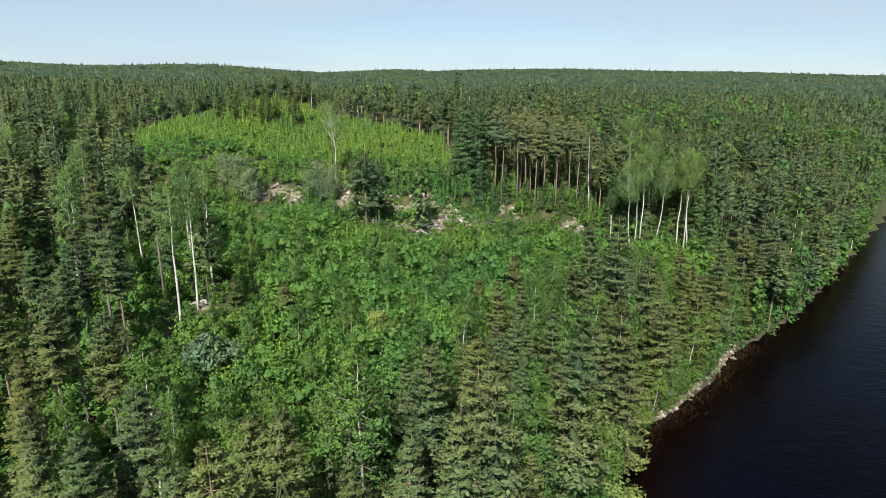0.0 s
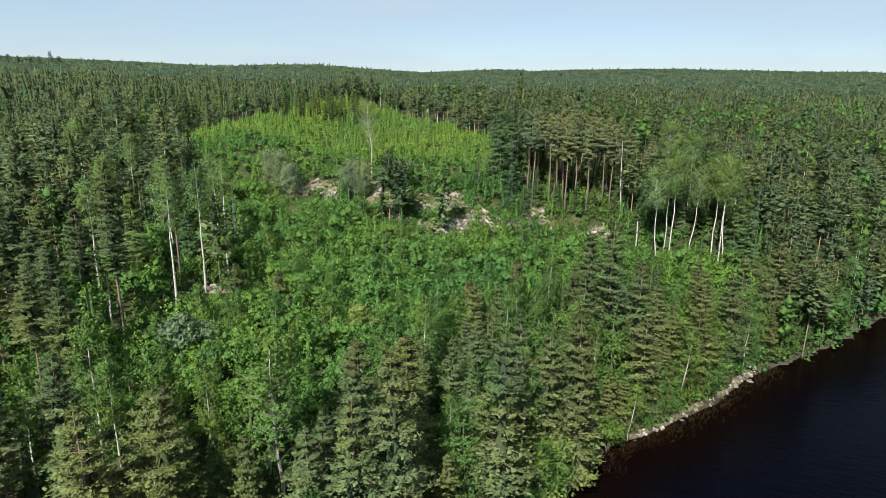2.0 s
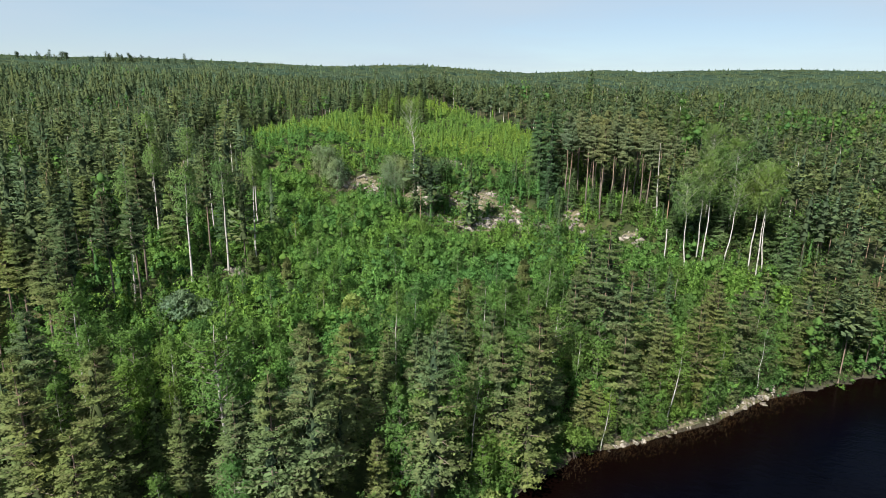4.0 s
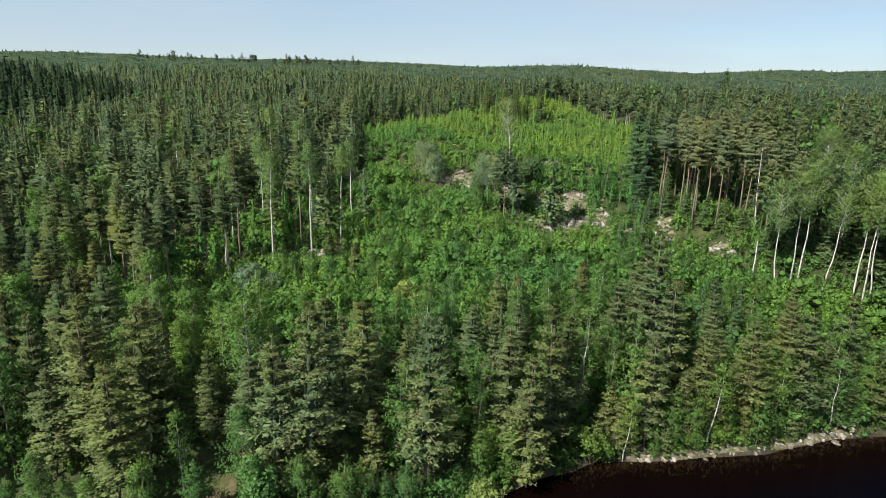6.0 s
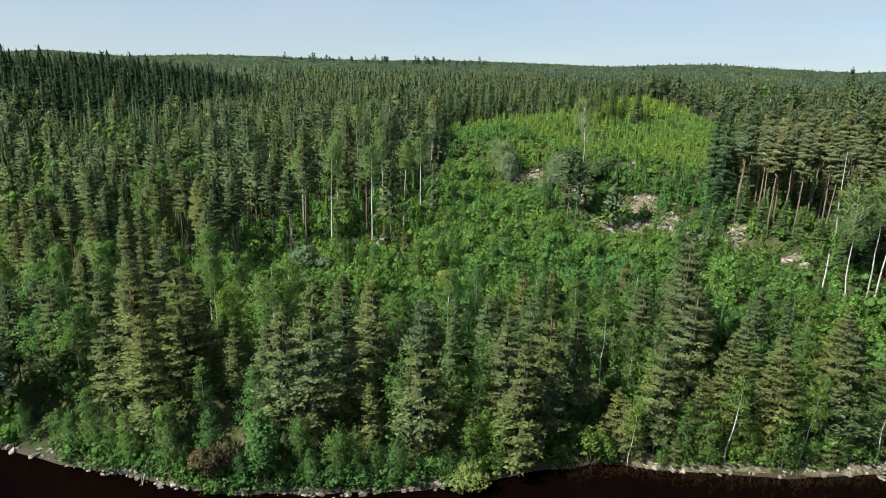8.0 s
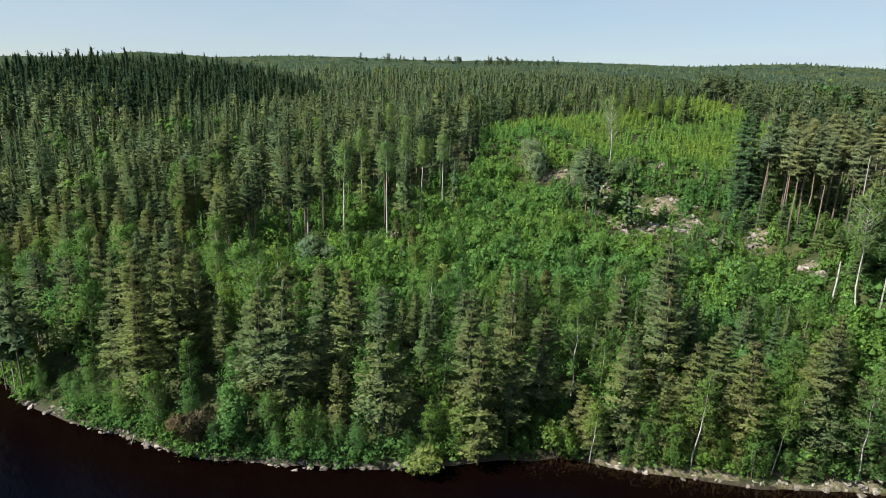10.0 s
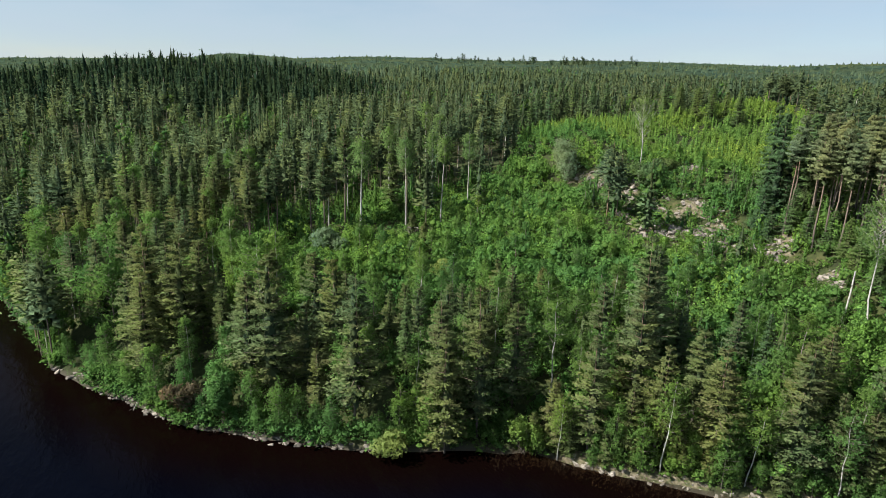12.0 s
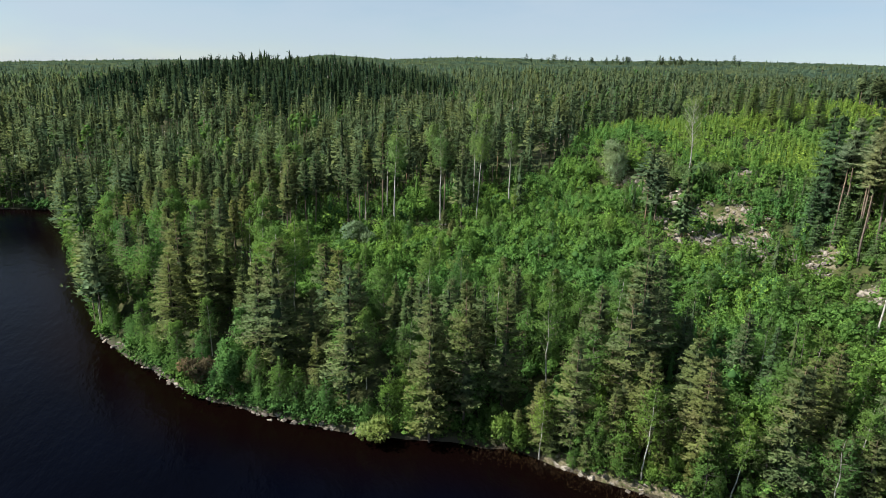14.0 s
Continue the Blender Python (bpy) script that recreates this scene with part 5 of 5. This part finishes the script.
ok = (inside(BOWL, p[:, 0], p[:, 1]) | (inside(SHORE_GROWTH, p[:, 0], p[:, 1]) & (rng.uniform(size=len(p)) < 0.75)) | (inside(EDGE, p[:, 0], p[:, 1]) & (rng.uniform(size=len(p)) < 0.6))) & off(p, placed, 0.9) & off(p, ROCKY, 2.4)
q = lifted(p[ok])


def thicket_plant(h, r, n, seed):
    rng = np.random.RandomState(seed)
    a, d = bush_points(h, r, n, rng, 4)
    return [], joined(knobs(a[:(9 if n > 60 else 3)] * [0.72, 0.72, 0.84], r * 0.29, rng), tufts(a, unit(d + rng.normal(size=(n, 3)) * 0.5 + [0, 0, 0.3]), rng.uniform(0.17, 0.32, n), 3, 0.75, 0.29, rng, d + [0, 0, 0.45], 0.4))


def sapling(h, r, n, seed):
    """A slim young birch: a pointed column of leaves."""
    rng = np.random.RandomState(seed)
    k = rng.uniform(0, 1, n) ** 0.9
    az = rng.uniform(0, 6.28, n)
    rr = r * (1.05 - k) ** 0.6 * rng.uniform(0.4, 1.0, n)
    a = np.stack([np.cos(az) * rr, np.sin(az) * rr, h * (0.12 + 0.88 * k)], -1)
    d = unit(np.stack([np.cos(az), np.sin(az), rng.uniform(-0.2, 0.9, n)], -1))
    return [], joined(skirts(h * 0.9, 0.12, r * 0.42, 0.6, 5, rng), tufts(a, d, rng.uniform(0.22, 0.40, n), 3, 0.7, 0.28, rng, d * [1, 1, 0] + [0, 0, 0.7], 0.4))


low_ones = ~off(q, ROCKY, 9.0)
kinds = [thicket_plant(2.6 + 0.45 * i, 1.6 + 0.06 * i, 190, 600 + i) for i in range(7)] + [sapling(3.6 + 0.7 * i, 1.4, 120, 608 + i) for i in range(2)]
_, c = grown(kinds, q[~low_ones], rng, 0.6, 1.4)
_, c2 = grown(kinds, q[low_ones], rng, 0.35, 0.7)
c = c + c2
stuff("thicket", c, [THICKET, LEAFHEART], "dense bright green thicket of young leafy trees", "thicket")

p, rng = scatter(-130, 8, 128, 262, 2.35, 81)
ok = inside(CLEARING, p[:, 0], p[:, 1]) & off(p, placed, 0.9) & off(p, ROCKY, 2.0)
q = lifted(p[ok])
leafy_low = (q[:, 1] + 0.16 * q[:, 0] + 6 * waves(q[:, 0], q[:, 1], 24, 83) < 152) & (rng.uniform(size=len(q)) < 0.85)
_, c = grown([wood_spruce(1.9 + 0.6 * i, 1.5 + 0.12 * i, 36, 620 + i, 0.02, 0.40, 4) for i in range(5)] + [thicket_plant(2.2, 1.5, 90, 628)], q[~leafy_low], rng, 0.6, 1.4)
_, c2 = grown([thicket_plant(2.4 + 0.5 * i, 1.6, 130, 630 + i) for i in range(3)] + [sapling(3.6, 1.3, 110, 634)], q[leafy_low], rng, 0.6, 1.25)
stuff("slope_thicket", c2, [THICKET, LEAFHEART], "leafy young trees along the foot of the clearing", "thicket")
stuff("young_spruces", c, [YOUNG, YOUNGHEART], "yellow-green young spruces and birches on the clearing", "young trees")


# ---- undergrowth, rocks and shore ----
p, rng = scatter(-100, 90, 12, 175, 3.1, 91)
s = shore_distance(p[:, 0], p[:, 1])
GROVE = [(8, 141), (12, 136), (22, 134), (32, 131), (40, 127), (54, 120), (58, 124), (40, 135), (30, 143), (12, 145)]
ok = (s > 0.3) & (s < 105) & off(p, ROCKY, 2.4)  & ~inside(BOWL, p[:, 0], p[:, 1]) & ~inside(CLEARING, p[:, 0], p[:, 1]) & (p[:, 0] < 75)
_, c = grown([thicket_plant(1.9 + 0.5 * i, 1.1, 34, 640 + i) for i in range(4)], lifted(p[ok]), rng, 0.6, 1.3)
open_strip = inside(EDGE, p[:, 0], p[:, 1])
young = off(p, placed, 1.3) & ok & (s > 14) & ~open_strip & off(p, ROCKY, 5.0) & (rng.uniform(size=len(p)) < 0.42)
_, c2 = grown([wood_spruce(5.0 + 1.2 * i, 1.5, 40, 650 + i, 0.03, 0.6) for i in range(4)], lifted(p[young]), rng, 0.6, 1.35)
leafy_spots = (waves(p[:, 0], p[:, 1], 22, 99) > 0.1) & ok & ~young & (s > 10) & off(p, ROCKY, 4.5) & ~inside(GROVE, p[:, 0], p[:, 1]) & (rng.uniform(size=len(p)) < 0.6)
_, c3 = grown([sapling(4.5 + i, 1.3, 90, 670 + i) for i in range(3)] + [thicket_plant(3.6, 1.5, 100, 675)], lifted(p[leafy_spots]), rng, 0.7, 1.4)
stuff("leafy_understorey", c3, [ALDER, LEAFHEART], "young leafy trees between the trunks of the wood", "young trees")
stuff("understorey", c2, [MIDSPRUCE, HEART], "small dark spruces growing under the pines", "young spruces")
stuff("undergrowth", c, [HERB, LEAFHEART], "low green shrubs and herbs under the trees", "undergrowth")


p, rng = scatter(-62, 64, 108, 152, 1.35, 92)
ok = ~inside(BOWL, p[:, 0], p[:, 1]) & ~inside(CLEARING, p[:, 0], p[:, 1]) & off(p, ROCKY, 2.2)
_, c = grown([thicket_plant(0.6 + 0.25 * i, 0.7, 16, 680 + i) for i in range(4)], lifted(p[ok]), rng, 0.6, 1.4)
stuff("herbs", c, [HERB, LEAFHEART], "grass and low herbs on the slope", "herbs")


# bushes and herbs that have grown over the rocky slope
p, rng = scatter(-58, 58, 118, 152, 1.7, 94)
bare = ~off(p, ROCKY, 2.6)
ok = (inside(SCREE, p[:, 0], p[:, 1]) | inside(GROVE, p[:, 0], p[:, 1])) & ~inside(BOWL, p[:, 0], p[:, 1]) & ~inside(CLEARING, p[:, 0], p[:, 1]) & off(p, placed, 0.8) & (rng.uniform(size=len(p)) < np.where(~off(p, ROCKY, 1.5), 0.0, np.where(bare, 0.22, 0.9)))
_, c = grown([thicket_plant(1.0 + 0.4 * i, 0.95, 60, 690 + i) for i in range(3)] + [sapling(2.6, 0.9, 70, 694)], lifted(p[ok & bare]), rng, 0.6, 1.2)
_, c2 = grown([thicket_plant(1.7 + 0.5 * i, 1.2, 80, 696 + i) for i in range(3)] + [sapling(3.4 + 0.8 * i, 1.2, 90, 699 + i) for i in range(2)], lifted(p[ok & ~bare]), rng, 0.6, 1.3)
p, rng = scatter(-48, 36, 120, 158, 0.9, 96)
ok = ~off(p, ROCKY, 4.0) & ~inside(CLEARING, p[:, 0], p[:, 1]) & (rng.uniform(size=len(p)) < np.where(waves(p[:, 0], p[:, 1], 5, 98) > 0.0, 0.65, 0.12))
_, c3 = grown([thicket_plant(0.45 + 0.2 * i, 0.55, 20, 710 + i) for i in range(3)], lifted(p[ok]), rng, 0.6, 1.4)
c2 = c2 + c3
stuff("slope_bushes", c + c2, [THICKET, LEAFHEART], "small leafy bushes grown over the rocky slope", "bushes")


def shore_at(k):
    """A point of the shoreline and its landward direction; k counts along its corners."""
    i = int(k)
    (ax, ay), (bx, by) = SHORE[i], SHORE[i + 1]
    d = math.hypot(bx - ax, by - ay)
    f = k - i
    return ax + (bx - ax) * f, ay + (by - ay) * f, -(by - ay) / d, (bx - ax) / d


rng = np.random.RandomState(93)
pts, big_pts = [], []
for i in range(1, 30):
    length = math.hypot(SHORE[i + 1][0] - SHORE[i][0], SHORE[i + 1][1] - SHORE[i][1])
    far_end = i >= 25 or i < 7
    for k in np.arange(0, 0.99, (0.75 if far_end else 0.24) / length):
        k = i + k
        x, y, nx, ny = shore_at(k + rng.uniform(0, 0.01))
        u = rng.uniform(-0.1, 2.2) if not far_end else rng.uniform(-0.4, 1.5)
        if waves(np.float64(x), np.float64(y), 9, 95) > -0.7 and not (19.2 < k < 23.3 and u < 0.7):
            (big_pts if far_end else pts).append((x + nx * u, y + ny * u))
_, c = grown([thicket_plant(1.5 + 0.45 * i, 1.05, 40, 660 + i) for i in range(4)], lifted(np.array(pts)), rng, 0.6, 1.4)
_, c2 = grown([thicket_plant(2.6 + 0.6 * i, 1.5, 62, 664 + i) for i in range(4)], lifted(np.array(big_pts)), rng, 0.6, 1.4)
c = c + c2
stuff("shore_scrub", c, [ALDER, LEAFHEART], "low alder and willow scrub along the waterline", "scrub")

# reeds in the shallow water
pts = []
for k in np.arange(17.6, 24.0, 0.0022):
    x, y, nx, ny = shore_at(k)
    u = -abs(rng.normal()) * 1.5 + 0.2
    if waves(np.float64(x), np.float64(y), 7, 97) > -0.35:
        pts.append((x + nx * u + rng.normal() * 0.3, y + ny * u + rng.normal() * 0.3, -0.1))
pts = np.array(pts)
d = unit(np.stack([rng.normal(size=len(pts)) * 0.25, rng.normal(size=len(pts)) * 0.25, np.ones(len(pts))], -1))
stuff("reeds", [leaf_part(tufts(pts, d, rng.uniform(0.4, 0.95, len(pts)), 3, 0.25, 0.011, rng, np.tile([0, -0.5, 0.8], (len(pts), 1))))], [REED], "sparse reddish brown reeds in the shallows", "reeds")


def stone_mesh(seed, flat=0.65, material=None):
    """An angular block: the hull of a few points."""
    rng = np.random.RandomState(seed)
    bm = bmesh.new()
    for v in unit(rng.normal(size=(13, 3))) * rng.uniform(0.75, 1.1, (13, 1)) * [1, 0.8, flat]:
        bm.verts.new(v)
    bmesh.ops.convex_hull(bm, input=bm.verts)
    bmesh.ops.delete(bm, geom=[v for v in bm.verts if not v.link_faces], context="VERTS")
    me = bpy.data.meshes.new("stone")
    bm.to_mesh(me)
    bm.free()
    me.materials.append(material or ROCK)
    return me


STONES = [stone_mesh(700 + i, 0.5 + 0.04 * i) for i in range(9)]
PALE_STONES = [stone_mesh(760 + i, 0.42 + 0.04 * i, PALE_ROCK) for i in range(7)]


def soil_patch(x0, y0, rx, ry, seed):
    """A ragged sheet of bare earth that follows the ground a hand's width above it."""
    rng = np.random.RandomState(seed)
    rings, n = 7, 22
    edge = 1 + 0.28 * np.sin(np.arange(n) * 6.283 / n * 3 + rng.uniform(0, 6)) + rng.uniform(-0.15, 0.15, n)
    v = [(x0, y0)]
    for r in range(1, rings + 1):
        for j in range(n):
            a = j * 6.283 / n
            v.append((x0 + math.cos(a) * rx * edge[j] * r / rings, y0 + math.sin(a) * ry * edge[j] * r / rings))
    v = np.array(v)
    z = land(v[:, 0], v[:, 1]) + 0.14
    z[-n:] -= 0.35
    t = [(0, 1 + j, 1 + (j + 1) % n) for j in range(n)]
    for r in range(rings - 1):
        for j in range(n):
            a, b = 1 + r * n + j, 1 + r * n + (j + 1) % n
            t += [(a, a + n, b + n), (a, b + n, b)]
    return np.concatenate([v, z[:, None]], 1), np.array(t)


def outcrop(name, label, spots, seed, count, small, large):
    """A rocky bank: bare earth with many angular stones on it."""
    rng = np.random.RandomState(seed)
    root = tagged(new(name), label, "rocks", "", "thing")
    x0, y0 = spots[0][0], spots[0][1]
    root.matrix_basis = pose(x0, y0, float(land(x0, y0)))
    inv = root.matrix_basis.inverted()
    for i, (x, y, r) in enumerate(spots):
        ob = part("soil", mesh_from("soil", [(*soil_patch(x, y, r * 1.0, r * 0.6, seed + i), 0)], [SOIL]), root, "bare sandy earth")
        ob.matrix_parent_inverse = inv
    for i in range(count):
        x, y, r = spots[rng.randint(len(spots))]
        px, py = x + rng.normal() * r * 0.55, y + rng.normal() * r * 0.38
        k = small * (large / small) ** (rng.uniform() ** 2.2)
        st = part("stone", STONES[rng.randint(len(STONES))], root)
        st.matrix_parent_inverse = inv
        st.matrix_basis = pose(px, py, float(land(px, py)) + 0.12 + k * 0.18, rng.uniform(-25, 25), rng.uniform(-25, 25), rng.uniform(0, 360)) @ Matrix.Diagonal((k, k, k, 1))
    return root


outcrop("rock_outcrop", "broken pinkish granite rocks and bare earth on the slope", [(-6.5, 133.5, 5.0), (-4.0, 138.0, 4.0), (-10.5, 133.5, 3.6), (0.0, 132.5, 4.2), (-8.0, 140.5, 2.6), (-3.0, 130.5, 3.4), (-9.0, 126.5, 4.0), (-1.5, 127.5, 3.6), (-15.0, 128.0, 2.8), (-5.0, 124.5, 2.6)], 720, 560, 0.18, 0.95)
outcrop("rock_outcrop", "grey granite blocks and bare earth below the spruces", [(6.0, 134.5, 4.4), (10.5, 135.5, 3.8), (4.0, 132.0, 3.2), (8.3, 131.0, 3.2), (2.7, 135.8, 3.4), (6.0, 129.5, 2.8)], 721, 380, 0.18, 1.0)
outcrop("rock_outcrop", "pale granite blocks under the pines", [(15.5, 136.5, 2.8), (14.2, 139.3, 2.8), (17.5, 134.5, 1.8)], 722, 120, 0.2, 1.0)
outcrop("rock_outcrop", "pale granite blocks in the green slope", [(28.5, 131.5, 1.8), (30.5, 129.8, 1.2)], 723, 70, 0.2, 1.0)
outcrop("rock_outcrop", "rounded pink granite ledge above the thicket", [(-42.5, 140.0, 2.2), (-39.0, 142.0, 2.6), (-35.5, 140.0, 2.0), (-44.5, 138.0, 2.0), (-41.5, 135.5, 1.8), (-35.0, 138.0, 2.0)], 724, 80, 0.22, 1.3)
outcrop("rock_outcrop", "pinkish granite blocks beside the lone birch", [(-22.5, 136.5, 3.0), (-18.0, 133.0, 2.2), (-24.0, 140.5, 2.2)], 725, 70, 0.22, 1.2)
outcrop("rock_outcrop", "flat pale granite ledge on the clearing", [(-20.5, 153.0, 2.8), (-17.5, 154.0, 2.0)], 726, 44, 0.25, 1.4)
outcrop("rock_outcrop", "granite boulders at the foot of the birches", [(-36.2, 86.5, 1.6), (-38.2, 87.5, 1.2)], 727, 16, 0.3, 1.1)
outcrop("rock_outcrop", "granite boulders under the pines", [(-38.2, 52.6, 1.5), (-40.0, 54.0, 1.2)], 728, 12, 0.3, 1.1)

# stones along the waterline
bank = tagged(new("shore_stones"), "dark wet stones along the waterline", "stones", "", "thing")
bank2 = tagged(new("shore_ledge"), "pale bleached stones and slabs along the shore", "stones", "", "thing")
rng = np.random.RandomState(730)
for root, k0, k1, count, low, high in ((bank, 8.0, 16.5, 300, 0.18, 0.75), (bank2, 19.4, 23.4, 190, 0.15, 0.7)):
    for i in range(count):
        x, y, nx, ny = shore_at(rng.uniform(k0, k1))
        u = rng.normal() * 0.45 + 0.35
        x, y, k = x + nx * u, y + ny * u, low * (high / low) ** (rng.uniform() ** 1.8)
        st = part("stone", (STONES if root is bank else PALE_STONES)[rng.randint(7)], root)
        st.matrix_basis = pose(x, y, float(land(x, y)) + k * 0.15, rng.uniform(-15, 15), rng.uniform(-15, 15), rng.uniform(0, 360)) @ Matrix.Diagonal((k, k, k, 1))


def bleached_strip():
    """Sandy earth along the pale part of the shore."""
    ks = np.arange(19.5, 23.3, 0.03)
    rows = []
    for k in ks:
        x, y, nx, ny = shore_at(k)
        w = 1.5 + 0.9 * float(waves(np.float64(x), np.float64(y), 6, 733))
        rows.append([(x + nx * u, y + ny * u, z) for u, z in ((-0.1, -0.1), (0.25, 0.28), (0.55 * w + 0.2, 0.62), (w + 0.3, 0.95), (w + 0.6, 0.6))])
    v = np.array(rows)
    v[..., 2] += waves(v[..., 0], v[..., 1], 2.2, 734) * 0.10
    n, m = v.shape[:2]
    i, j = np.meshgrid(np.arange(n - 1), np.arange(m - 1), indexing="ij")
    a = i * m + j
    t = np.concatenate([np.stack([a, a + m, a + m + 1], -1).reshape(-1, 3), np.stack([a, a + m + 1, a + 1], -1).reshape(-1, 3)])
    return v.reshape(-1, 3), t[:, ::-1], 0


part("earth", mesh_from("earth", [bleached_strip()], [SOIL]), bank2, "bare sandy earth")


def log(x0, y0, x1, y1, r, label, name="fallen_trunk", z0=0.35, z1=0.6):
    a, b = np.array((x0, y0, float(land(x0, y0)) + z0)), np.array((x1, y1, float(land(x1, y1)) + z1))
    root = tagged(new(name), label, "dead tree", "", "thing")
    root.matrix_basis = pose(*a)
    mid = (b - a) * 0.5 + np.array((0, 0, 0.15))
    part("stem", mesh_from("stem", [(*tube([np.zeros(3), mid, b - a], (r, r * 0.8, r * 0.3), 7), 0)], [DEADWOOD]), root)
    n = 9
    f = np.linspace(0.35, 0.95, n)[:, None]
    s = (b - a) * f
    e = s + np.random.RandomState(int(abs(x0 * 10))).normal(size=(n, 3)) * [0.6, 0.6, 0.3] + [0, 0, 0.5]
    part("twigs", mesh_from("twigs", [(*limbs(s, (s + e) / 2, e, np.full(n, 0.03)), 0)], [DEADWOOD]), root)
    return root


log(-51.5, 84.0, -47.0, 88.5, 0.16, "bleached fallen trunk between the pines")
log(-8.5, 31.5, -5.2, 29.2, 0.10, "white dead trunk leaning into the water", z0=1.2, z1=0.1)
log(11.0, 136.5, 13.5, 133.8, 0.12, "grey fallen trunk on the rocks")
log(8.0, 135.5, 9.5, 138.0, 0.10, "grey fallen trunk across the scree")


def snag(x, y, h, r, label, seed, broken=True):
    rng = np.random.RandomState(seed)
    root = tagged(new("dead_trunk"), label, "dead tree", "", "thing")
    root.matrix_basis = pose(x, y, float(land(x, y)))
    line = trunk_line(h, rng.normal(size=2) * 0.02, rng)
    part("stem", mesh_from("stem", [(*tube(line, np.interp(np.linspace(0, 1, 6), [0, 1], [r, r * (0.75 if broken else 0.15)]), 7), 0)], [BIRCH_BARK if broken else DEADWOOD]), root)
    if not broken:
        n = 30
        zs = h * rng.uniform(0.15, 0.95, n)
        b = branches(line, zs, rng.uniform(0.5, 1.6, n) * (1.1 - zs / h), rng.uniform(-0.3, 0.3, n), rng)
        part("twigs", mesh_from("twigs", [(*limbs(b[0], b[1], b[2], np.full(n, 0.025)), 0)], [DEADWOOD]), root)
    return root


snag(35.6, 123.0, 8.0, 0.14, "broken white birch trunk without a crown", 740)
snag(-42.0, 69.5, 9.5, 0.18, "grey dead spruce trunk with bare twigs", 741, False)
snag(33.5, 134.5, 17.0, 0.2, "grey dead spruce with bare twigs at the wood's edge", 742, False)
snag(36.3, 86.5, 9.0, 0.14, "broken birch trunk near the shore", 743)
